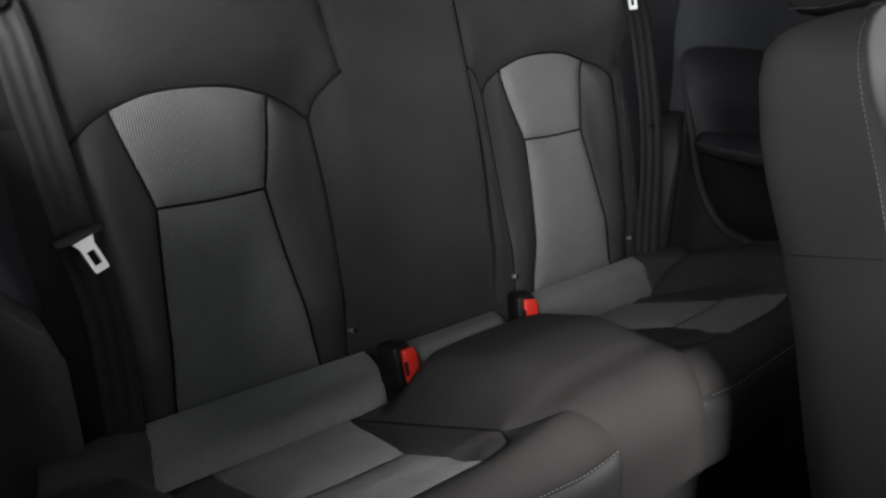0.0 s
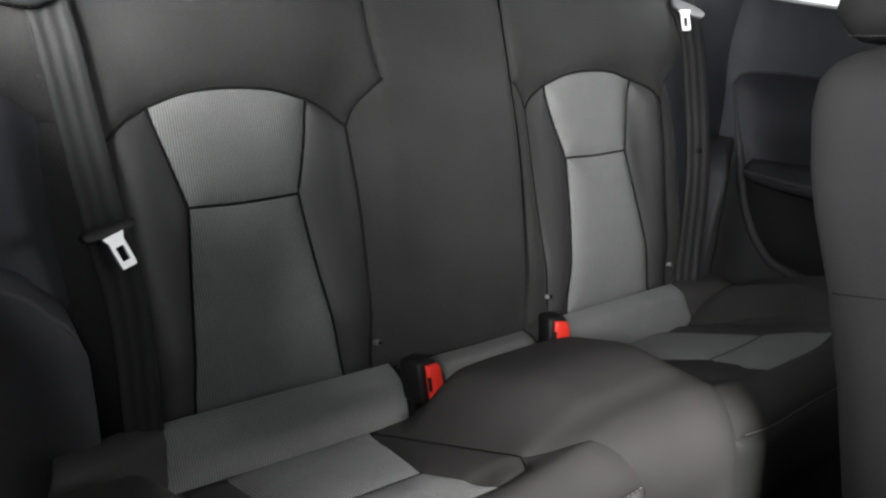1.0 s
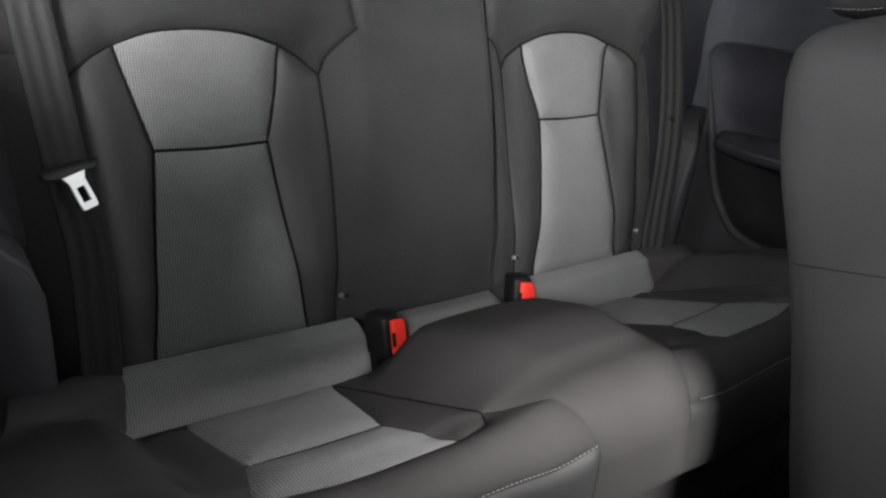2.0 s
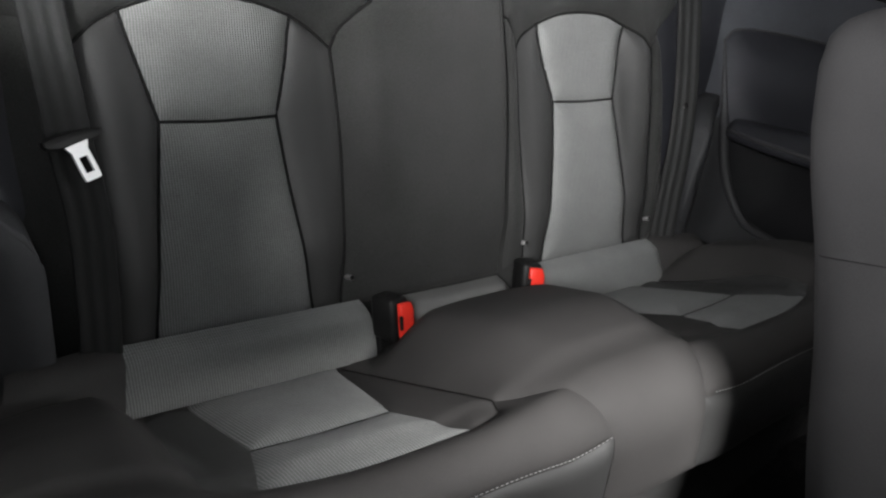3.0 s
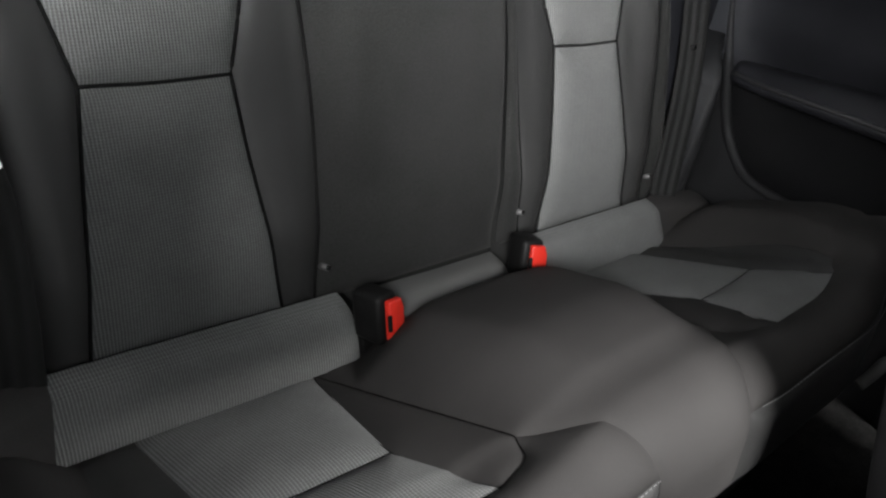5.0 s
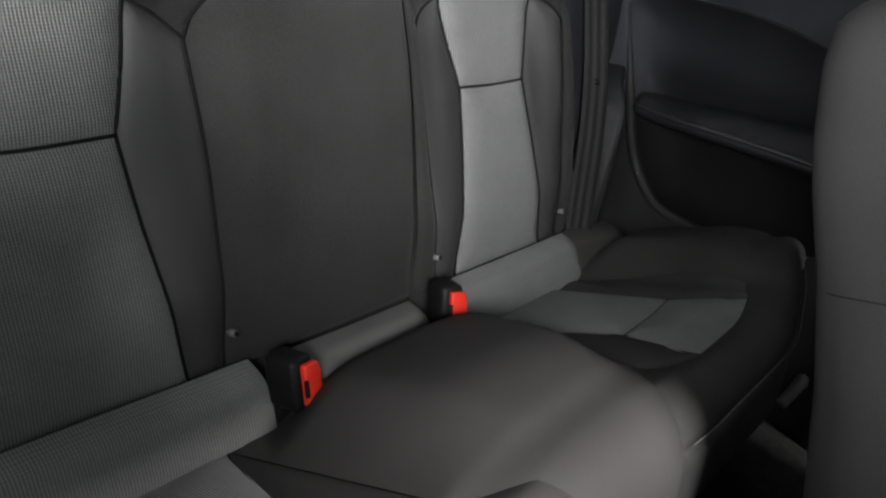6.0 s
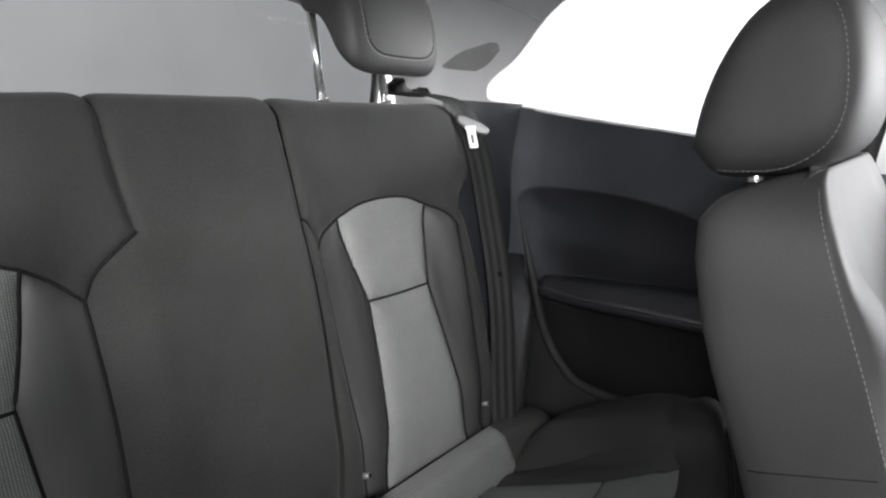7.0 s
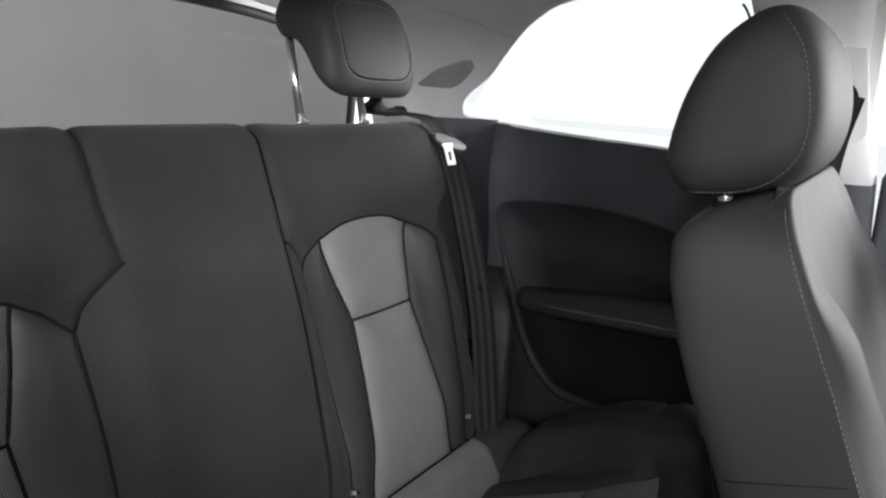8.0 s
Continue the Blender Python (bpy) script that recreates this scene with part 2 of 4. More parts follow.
def plate(poly, to3d, thick, bevel=0.0):
    """A solid plate with the given outline; to3d(a, b, h) places it, h from 0 to thick."""
    bm = bmesh.new()
    lo = [bm.verts.new(to3d(a, b, 0)) for a, b in poly]
    hi = [bm.verts.new(to3d(a, b, thick)) for a, b in poly]
    n = len(poly)
    bm.faces.new(lo[::-1])
    bm.faces.new(hi)
    for i in range(n):
        bm.faces.new([lo[i], lo[(i + 1) % n], hi[(i + 1) % n], hi[i]])
    bmesh.ops.recalc_face_normals(bm, faces=bm.faces)
    if bevel:
        bmesh.ops.bevel(bm, geom=bm.edges[:], offset=bevel, segments=2, affect="EDGES", profile=0.5)
    return bm


def stitches(path, length=0.0030, gap=0.0016, r=0.00034, lift=(0, 0, 0)):
    """A run of short raised threads along a path."""
    pts = [Vector(p) + Vector(lift) for p in path]
    bm = bmesh.new()
    dense = []
    for a, b in zip(pts, pts[1:]):
        k = max(1, int((b - a).length / 0.0005))
        dense += [a.lerp(b, i / k) for i in range(k)]
    dense.append(pts[-1])
    i = 0
    while i < len(dense) - 1:
        j, d = i, 0.0
        while j < len(dense) - 1 and d < length:
            d += (dense[j + 1] - dense[j]).length
            j += 1
        a, b = dense[i], dense[j]
        t = (b - a)
        if t.length > 1e-5:
            t.normalize()
            s = t.orthogonal().normalized()
            u = t.cross(s)
            ra = [bm.verts.new(a + s * r * math.cos(q) + u * r * math.sin(q)) for q in (0, 1.57, 3.14, 4.71)]
            rm = [bm.verts.new((a + b) / 2 + (s * math.cos(q) + u * math.sin(q)) * r * 1.3) for q in (0, 1.57, 3.14, 4.71)]
            rb = [bm.verts.new(b + s * r * math.cos(q) + u * r * math.sin(q)) for q in (0, 1.57, 3.14, 4.71)]
            for A, B in ((ra, rm), (rm, rb)):
                for k in range(4):
                    bm.faces.new([A[k], A[(k + 1) % 4], B[(k + 1) % 4], B[k]])
        d = 0.0
        while j < len(dense) - 1 and d < gap:
            d += (dense[j + 1] - dense[j]).length
            j += 1
        i = j
    return bm


# ---- rear backrests ----
TILT = radians(21)
BV = Vector((0, math.sin(TILT), math.cos(TILT)))
BN = Vector((0, -math.cos(TILT), math.sin(TILT)))
BO = Vector((0, 0, 0.4))


def back_relief(u, v):
    a = abs(u)
    low = (0.003 + 0.025 * sm(-0.03, 0.24, v)) * (1 - sm(0.088, 0.151, a)) + (0.004 + 0.013 * sm(0.0, 0.2, v)) * sm(0.335, 0.38, a) - 0.044 * sm(0.39, 0.465, a)
    low -= 0.004 * (1 - sm(0.0, 0.07, abs(a - 0.26))) * (1 - sm(0.12, 0.26, abs(v - 0.16)))
    high = 0.016 + 0.010 * (1 - sm(0.10, 0.20, a)) - 0.022 * sm(0.42, 0.49, a)
    low -= 0.015 * (1 - sm(-0.035, 0.05, v))
    k = sm(0.26, 0.34, v)
    return low * (1 - k) + high * k


def back_at(u, v, h=0.0):
    w = back_relief(u, min(v, 0.40)) + h
    v0, r = 0.391, 0.028
    if v > v0:
        ang = (v - v0) / r
        if ang < 1.9:
            v, w = v0 + (r + h) * math.sin(ang), w - h - r + (r + h) * math.cos(ang)
        else:
            over = (v - v0) - 1.9 * r
            v = v0 + (r + h) * math.sin(1.9) - over * math.sin(1.9 - 1.5708)
            w = w - h - r + (r + h) * math.cos(1.9) - over * math.cos(1.9 - 1.5708)
    return BO + Vector((u, 0, 0)) + BV * v + BN * w


ARCH = [(0.175, 0.283), (0.215, 0.295), (0.26, 0.299), (0.305, 0.296), (0.344, 0.284)]
INNER = [(0.133, 0.250), (0.131, 0.15), (0.135, 0.05), (0.140, -0.035)]
OUTER = [(0.390, 0.250), (0.384, 0.17), (0.380, 0.09), (0.378, -0.035)]
SIDE_IN = [(0.175, 0.283), (0.1845, 0.236), (0.200, 0.182)]
SIDE_OUT = [(0.344, 0.284), (0.332, 0.236), (0.319, 0.182)]
LOW_IN = [(0.200, 0.182), (0.194, 0.113), (0.185, 0.047), (0.174, -0.035)]
LOW_OUT = [(0.319, 0.182), (0.331, 0.09), (0.338, 0.03), (0.345, -0.035)]
CAP_IN = [(0.133, 0.250), (0.150, 0.268), (0.175, 0.283)]
CAP_OUT = [(0.344, 0.284), (0.368, 0.270), (0.390, 0.250)]
TOP = 0.475
rev = lambda e: e[::-1]
SPLIT = [(0.097, TOP), (0.098, 0.40), (0.0985, 0.28), (0.097, 0.15), (0.094, -0.035)]


def backrest(sign, label):
    t = thing("rear_bench", label, "car seat", "rear backrests", at=(0.26 * sign, 0, 0.38))
    mk = lambda nm, edges, mat, puff, edge, lab="", step=0.0045, **kw: part(nm, panel(outline(edges), back_at, puff, edge, step=step, sign=sign, **kw), mat, t, lab)
    mk("upper_panel", [ARCH, SIDE_OUT, [(0.319, 0.182), (0.26, 0.1805), (0.200, 0.182)], rev(SIDE_IN)], FABRIC, 0.0045, 0.015, "ribbed grey cloth upper panel", sink=0.0045)
    mk("lower_panel", [[(0.200, 0.182), (0.26, 0.1805), (0.319, 0.182)], LOW_OUT, [LOW_OUT[-1], LOW_IN[-1]], rev(LOW_IN)], FABRIC, 0.0045, 0.015, "ribbed grey cloth lower panel", sink=0.0045)
    mk("inner_bolster", [CAP_IN, SIDE_IN, LOW_IN, [LOW_IN[-1], INNER[-1]], rev(INNER)], LEATHER, 0.0050, 0.015, "dark grey leatherette bolster", sink=0.0045)
    mk("outer_bolster", [CAP_OUT, OUTER, [OUTER[-1], LOW_OUT[-1]], rev(LOW_OUT), rev(SIDE_OUT)], LEATHER, 0.0050, 0.015, "dark grey leatherette bolster", sink=0.0045)
    flank = [(0.390, 0.250), (0.412, 0.272), (0.486, 0.290)]
    mk("flank", [flank, [(0.486, 0.290), (0.482, 0.15), (0.480, -0.035)], [(0.480, -0.035), OUTER[-1]], rev(OUTER)], CLOTH, 0.006, 0.015)
    g = 0.0035 if sign > 0 else 0.0
    seam_arc = [(0.102, 0.286), (0.112, 0.281), (0.126, 0.268), (0.133, 0.250)] if sign > 0 else [(0.0885, 0.297), (0.105, 0.286), (0.123, 0.270), (0.133, 0.250)]
    rise = [seam_arc[0], (0.098 + g if sign > 0 else 0.0955, 0.35), (0.098 + g, 0.41), (0.098 + g, TOP)]
    upper = [(0.098 + g, TOP), (0.28, TOP), (0.480, TOP)]
    mk("shoulder", [upper, [(0.480, TOP), (0.489, 0.40), (0.486, 0.290)], rev(flank), rev(CAP_OUT), rev(ARCH), rev(CAP_IN), rev(seam_arc), rise], CLOTH, 0.002, 0.007, step=0.006, sink=0.0045)
    if sign > 0:
        mk("inner_strip", [seam_arc, INNER, [INNER[-1], (0.1025, -0.035)], [(0.1025, -0.035), (0.104, 0.15), (0.102, 0.286)]], CLOTH, 0.003, 0.008, sink=0.0045)
    else:
        mk("centre_panel", [rev(rise), seam_arc, INNER, [INNER[-1], (-0.094, -0.035)], rev([(-p[0], p[1]) for p in SPLIT]), [(-0.097, TOP), (0.098, TOP)]], CLOTH, 0.002, 0.007, "plain black cloth centre panel", step=0.006, sink=0.0045)
    a, b = (0.0975, 0.488) if sign > 0 else (-0.093, 0.488)
    rings = []
    for v, front, rear in ((-0.07, -0.020, -0.06), (0.1, -0.018, -0.08), (0.3, -0.016, -0.08), (0.385, -0.020, -0.07), (0.403, -0.032, -0.07)):
        ring = []
        for u, w in ((a, rear), (b - 0.02, rear), (b, rear + 0.02), (b, front - 0.03), (b - 0.015, front - 0.022), (a, front)):
            ring.append(BO + Vector((u * sign, 0, 0)) + BV * v + BN * w)
        rings.append(ring)
    part("foam_body", loft(rings), CLOTH, t, smooth=False)
    across = [(0.200, 0.182), (0.26, 0.1805), (0.319, 0.182)]
    for seam in ((SIDE_IN, LOW_IN), (SIDE_OUT, LOW_OUT), (across,), (CAP_IN, ARCH, CAP_OUT, OUTER), (seam_arc, INNER)):
        line = [p for e in seam for p in spline(e, 8)[:-1]] + [seam[-1][-1]]
        part("seam", tube([back_at(sign * p[0], p[1], -0.0036) for p in line], 0.0016, 8), PIPING, t)
    for u in (0.1325, 0.3845):
        base = BO + Vector((sign * u, 0, 0)) + BN * -0.003
        stud = part("stud", tube([base - BN * 0.012, base + BN * 0.0035], 0.0033, 12), DULL, t, "small dull metal stud")
        part("recess", tube([base + BN * 0.0035, base + BN * 0.0042], 0.0026, 10), BLACK, stud)
    return t


backrest(-1, "rear backrest with grey ribbed panels and black centre")
backrest(1, "narrower rear backrest with grey ribbed panels and dark bolsters")


# ---- rear cushion ----
def cushion_z(x, d):
    a = abs(x)
    z = 0.320 + 0.43 * max(0.0, min(d, 0.25) - 0.05) + 0.022 * sm(0.25, 0.31, d)
    e = min(1.0, max(0.0, (0.176 - 0.175 * min(d, 0.252) - 0.045 * (1 - sm(0.040, 0.100, d)) - a) / 0.125))
    z += 0.056 * (0.25 * (1 - (1 - e) ** 1.7) + 0.75 * sm(0.0, 0.62, e)) * sm(-0.01, 0.085, d) * (1 - 0.84 * sm(0.17, 0.32, d))
    z += 0.050 * sm(0.370, 0.428, a) * (1 - 0.78 * sm(0.15, 0.32, d)) * sm(0.0, 0.085, d)
    z -= 0.022 * sm(0.46, 0.59, a)
    return z


def cushion_at(x, d, h=0.0):
    r = 0.032 + 0.028 * (1 - sm(0.03, 0.24, abs(x)))
    d0 = 0.343 - r
    z = cushion_z(x, min(d, d0))
    y = d
    if d > d0:
        ang = min((d - d0) / r, 1.5)
        y = d0 + (r + h) * math.sin(ang)
        z = z - r + (r + h) * math.cos(ang)
        over = (d - d0) - 1.5 * r
        if over > 0:
            z -= over
            y += over * 0.09
    else:
        z += h
    y *= 1 - 0.22 * sm(0.27, 0.60, abs(x)) * sm(0.08, 0.33, d)
    return Vector((x, -y, z))


STITCH = 0.350
HEM = 0.430
C_A, C_B, C_C, C_F1, C_F2, C_F0 = (0.168, 0.038), (0.133, 0.252), (0.207, 0.203), (0.187, 0.289), (0.360, 0.279), (0.333, 0.194)
C_R, J = (0.332, 0.034), (0.086, 0.290)
JARC = [J, (0.074, 0.318), (0.065, STITCH)]
cushion = thing("rear_bench_cushion", "black and grey upholstered rear bench cushion", "car seat", at=(0, -0.2, 0.2))
mk = lambda nm, edges, mat, puff, edge, lab, sign, **kw: part(nm, panel(outline(edges), cushion_at, puff, edge, step=0.0055, sign=sign, **kw), mat, cushion, lab)
for s in (-1, 1):
    out_edge = [(0.372, 0.030), (0.382, 0.11), (0.395, 0.205), (0.392, 0.268)]
    mk("seat_panel", [[C_A, C_C], [C_C, (0.27, 0.2), C_F0], [C_F0, C_R], [C_R, C_A]], FABRIC, 0.007, 0.02, "ribbed grey cloth seat panel", s, sink=0.003)
    mk("seat_panel", [[C_C, C_F1], [C_F1, (0.27, 0.287), C_F2], [C_F2, C_F0], [C_F0, (0.27, 0.2), C_C]], FABRIC, 0.007, 0.02, "ribbed grey cloth seat panel", s, sink=0.003)
    mk("inner_insert", [[C_A, (0.150, 0.15), C_B], [C_B, (0.15, 0.276), C_F1], [C_F1, C_C], [C_C, C_A]], SEATHIDE, 0.004, 0.014, "dark grey leatherette insert", s, sink=0.003)
    mk("outer_insert", [[C_R, (0.372, 0.030)], out_edge, [out_edge[-1], C_F2], [C_F2, C_F0], [C_F0, C_R]], LEATHER, 0.004, 0.015, "dark grey leatherette insert", s, sink=0.002)
    mk("bolster", [[C_B, J], JARC, [(0.065, STITCH), (0.3, STITCH), (0.592, STITCH)], [(0.592, STITCH), (0.592, 0.02)], [(0.592, 0.02), (0.372, 0.030)], out_edge, [out_edge[-1], C_F2], [C_F2, (0.27, 0.287), C_F1], [C_F1, (0.15, 0.276), C_B]], SEATHIDE, 0.004, 0.012, "dark grey leatherette front and side bolster", s, sink=0.0015)
    mk("front_skirt", [[(0.065, STITCH), (0.3, STITCH), (0.592, STITCH)], [(0.592, STITCH), (0.592, HEM)], [(0.592, HEM), (0.070, HEM)], [(0.070, HEM), (0.065, STITCH)]], LEATHER, 0.002, 0.008, "", s, sink=0.002)
    part("stitching", stitches([cushion_at(s * x, STITCH - 0.005, 0.0055) for x in np.linspace(0.074, 0.58, 60)]), THREAD, cushion, "pale top stitching")
    for seam in ([C_A, C_C, C_F1], [C_C, (0.27, 0.2), C_F0], [C_F1, (0.27, 0.287), C_F2], [C_B, J]):
        part("seam", tube([cushion_at(s * p[0], p[1], -0.0028) for p in spline(seam, 8)], 0.0008, 6), PIPING, cushion)
mirror = lambda e: [(-p[0], p[1]) for p in e]
mk("centre_hump", [[C_A, (0.150, 0.15), C_B], [C_B, J], JARC, [(0.065, STITCH), (0.070, HEM)], [(0.070, HEM), (-0.070, HEM)], [(-0.070, HEM), (-0.065, STITCH)], rev(mirror(JARC)), [(-J[0], J[1]), (-C_B[0], C_B[1])], rev(mirror([C_A, (0.150, 0.15), C_B])), [(-0.168, 0.038), (0, 0.03), C_A]], SEATHIDE, 0.004, 0.012, "raised dark grey centre section", 1, sink=0.0015)
rings = []
for z, g in ((0.16, 0.0), (0.27, 0.01), (0.30, 0.0)):
    rings.append([Vector((x, y, z)) for x, y in ((-0.55, 0.03), (-0.55, -0.24), (-0.40, -0.295), (-0.2, -0.312), (0.2, -0.312), (0.40, -0.295), (0.55, -0.24), (0.55, 0.03))])
part("foam_body", loft(rings), CLOTH, cushion, smooth=False)


def roll_at(x, b, h=0.0):
    """The lip at the cushion's rear: b runs from its lower seam (0) to the backrest (0.08)."""
    ang = b / 0.08
    d = 0.054 - 0.026 * ang - 0.40 * max(0.0, ang - 0.80) ** 2 + 0.016 * sm(0.385, 0.46, abs(x))
    z = 0.319 + 0.053 * min(1.0, ang) ** 0.93 + (0.010 * abs(x) / 0.4 if x < 0 else 0.0)
    n = Vector((0, -(1 - 0.6 * ang), 0.35 + 0.6 * ang)).normalized()
    return Vector((x, -d, z)) + n * h


for s in (-1, 1):
    part("rear_lip", panel(outline([[(0.121, 0.0), (0.120, 0.04), (0.124, 0.082)], [(0.124, 0.082), (0.382, 0.082)], [(0.382, 0.082), (0.391, 0.0)], [(0.391, 0.0), (0.121, 0.0)]]), roll_at, 0.002, 0.008, sink=0.002, sign=s), FABRIC, cushion, "ribbed grey cloth lip against the backrest")
    part("seam", tube([roll_at(s * x, 0.0825, -0.006) for x in np.linspace(0.124, 0.43, 24)], 0.0016, 6), PIPING, cushion)
    part("lip_end", panel(outline([[(0.391, 0.0), (0.382, 0.082)], [(0.382, 0.082), (0.43, 0.086), (0.478, 0.084)], [(0.478, 0.084), (0.492, 0.045), (0.490, 0.0)], [(0.490, 0.0), (0.391, 0.0)]]), roll_at, 0.003, 0.012, sink=0.002, sign=s), SEATHIDE, cushion)
part("rear_lip", panel(outline([[(-0.088, 0.006), (-0.096, 0.045), (-0.084, 0.080)], [(-0.084, 0.080), (0.080, 0.080)], [(0.080, 0.080), (0.092, 0.045), (0.084, 0.006)], [(0.084, 0.006), (-0.088, 0.006)]]), roll_at, 0.016, 0.018), SATIN, cushion, "dark grey centre lip")


# ---- buckles ----
def buckle(x, y, z, yaw, lean):
    t = thing("seat_belt_buckle", "black seat belt buckle with red release button", "buckle", "rear seat belt buckles", at=(x, y, z))
    m = Matrix.Translation((x, y, z)) @ Euler((radians(lean), 0, radians(yaw))).to_matrix().to_4x4()
    body = box(-0.004, 0.014, -0.012, 0.026, 0.036, 0.05, 0.005)
    bmesh.ops.transform(body, matrix=m, verts=body.verts)
    shell = part("housing", body, BLACK, t)
    poly = [(-0.010, -0.021), (0.005, -0.025), (0.0095, -0.010), (0.0095, 0.008), (0.006, 0.018), (-0.010, 0.019)]
    bt = plate(poly, lambda a, b, h: m @ Vector((a, -0.005 - h, b - 0.010)), 0.007, 0.0015)
    part("release_button", bt, RED, t, "red release button")
    sl = box(-0.011, -0.0125, -0.012, 0.0035, 0.003, 0.016, 0.0005)
    bmesh.ops.transform(sl, matrix=m, verts=sl.verts)
    part("slot", sl, BLACK, t)
    strap = box(0, 0.03, -0.05, 0.024, 0.012, 0.06, 0.003)
    bmesh.ops.transform(strap, matrix=m, verts=strap.verts)
    part("stalk", strap, BLACK, t)
    return t


buckle(-0.102, -0.057, 0.385, 10, -14)
buckle(0.101, -0.054, 0.388, -20, -14)


# ---- seat belts ----
def belt(sign, path, tongue_at, run, label, stop_w, size, guide, tilt, shift, flat):
    t = thing("seat_belt", label, "seat belt", "rear seat belts", at=tuple(back_at(sign * path[-1][0], path[-1][1], path[-1][2])))
    pts = [BO + Vector((sign * p[0], 0, 0)) + BV * p[1] + BN * p[2] for p in spline(path, 8)]
    rib = [(-0.0182, -0.0005)] + [(a, 0.0007 + 0.0004 * math.cos(a * 515)) for a in np.linspace(-0.0182, 0.0182, 19)] + [(0.0182, -0.0005)]
    part("webbing", sweep(pts, rib, ups=[BN + Vector((-0.25 if sign < 0 else -0.7, 0, 0)) + BV * 3.0 * sm(0.39, 0.44, (p - BO).dot(BV)) for p in pts]), WEB, t)
    u, v, w = tongue_at
    o = BO + Vector((sign * u, 0, 0)) + BV * v + BN * w
    ax = (BV * run[1] + Vector((run[0], 0, 0))).normalized()
    nn = (BN + Vector((-0.25 * sign, 0, 0))).normalized()
    sd = ax.cross(nn).normalized()
    nn = sd.cross(ax).normalized()
    to = lambda a, b, h: o + sd * a + ax * b + nn * h
    half = stop_w / 2
    stop = outline([[(-half, 0.006), (-half * 0.6, 0.011), (0, 0.012), (half * 0.6, 0.011), (half, 0.006)], [(half, 0.006), (half * 0.85, -0.006), (half * 0.4, -0.010)], [(half * 0.4, -0.010), (-half * 0.4, -0.010)], [(-half * 0.4, -0.010), (-half * 0.85, -0.006), (-half, 0.006)]], 4)
    ct, sn = math.cos(radians(tilt)), math.sin(radians(tilt))
    part("stopper", plate(stop, lambda a, b, h: to((a + shift) * ct - b * flat * sn, (a + shift) * sn + b * flat * ct + 0.001, h), 0.007, 0.002), BLACK if sign < 0 else HOLDER, t, "black plastic tongue holder" if sign < 0 else "grey plastic tongue holder")
    outer = outline([[(-0.0112, -0.003), (-0.0078, -0.010)], [(-0.0078, -0.010), (-0.0078, -0.034), (-0.0056, -0.037)], [(-0.0056, -0.037), (0.0056, -0.037)], [(0.0056, -0.037), (0.0078, -0.034), (0.0078, -0.010)], [(0.0078, -0.010), (0.0112, -0.003)], [(0.0112, -0.003), (-0.0112, -0.003)]], 3)
    outer = [(a * size, b * size) for a, b in outer]
    bm = bmesh.new()
    slot = [(a * size, b * size) for a, b in ((-0.0040, -0.0155), (-0.0040, -0.030), (0.0040, -0.030), (0.0040, -0.0155))]
    from mathutils import geometry
    n = len(outer)
    pts2 = outer + slot
    ed = [(i, (i + 1) % n) for i in range(n)] + [(n + i, n + (i + 1) % 4) for i in range(4)]
    vs, _, fs, _, _, _ = geometry.delaunay_2d_cdt([Vector(p) for p in pts2], ed, [], 1, 1e-7)
    q = np.array([tuple(p) for p in vs])
    fs = [f for f in fs if not inside(slot, q[list(f)].mean(0)[None])[0]]
    for hgt, flip in ((0.0045, False), (0.0075, True)):
        vv = [bm.verts.new(to(a, b, hgt)) for a, b in q]
        for f in fs:
            bm.faces.new([vv[i] for i in (f if flip else f[::-1])])
    for loop_ in (outer, slot):
        for a, b in zip(loop_, loop_[1:] + loop_[:1]):
            bm.faces.new([bm.verts.new(to(*a, 0.0045)), bm.verts.new(to(*b, 0.0045)), bm.verts.new(to(*b, 0.0075)), bm.verts.new(to(*a, 0.0075))])
    bmesh.ops.remove_doubles(bm, verts=bm.verts, dist=1e-6)
    bmesh.ops.recalc_face_normals(bm, faces=bm.faces)
    part("tongue", bm, STEEL, t, "bright steel belt tongue", smooth=False)
    k = min(range(len(pts)), key=lambda i: abs((pts[i] - BO).dot(BV) - 0.169))
    if sign > 0:
        part("stop_button", tube([pts[k] + nn * 0.0005, pts[k] + nn * 0.003], 0.0042, 12), BLACK, t, "small black stop button")
    else:
        cover = outline([[(0.408, 0.416), (0.407, 0.392), (0.412, 0.376)], [(0.412, 0.376), (0.43, 0.370), (0.452, 0.372), (0.466, 0.378)], [(0.466, 0.378), (0.470, 0.40), (0.466, 0.420)], [(0.466, 0.420), (0.44, 0.428), (0.408, 0.416)]], 5)
        part("outlet_cover", plate(cover, lambda a, b, h: BO + Vector((-a, 0, 0)) + BV * b + BN * (0.026 + h), 0.012, 0.003), BLACK, t, "black moulded belt outlet")
        part("bracket", tube([BO + Vector((-a, 0, 0)) + BV * b + BN * 0.040 for a, b in ((0.452, 0.402), (0.455, 0.384), (0.459, 0.377), (0.485, 0.376))], 0.0012, 8), DULL, t, "dull metal edge")
    gp = pts[0] + (Vector((0.003, 0, 0.002)) if sign < 0 else Vector((0.030, 0.004, 0.003)))
    hook = outline([[(-0.034, -0.012), (-0.038, 0.004), (-0.020, 0.020)], [(-0.020, 0.020), (-0.014, 0.006), (0.006, 0.0), (0.030, 0.004)], [(0.030, 0.004), (0.034, -0.004), (0.020, -0.014), (-0.034, -0.012)]], 5)
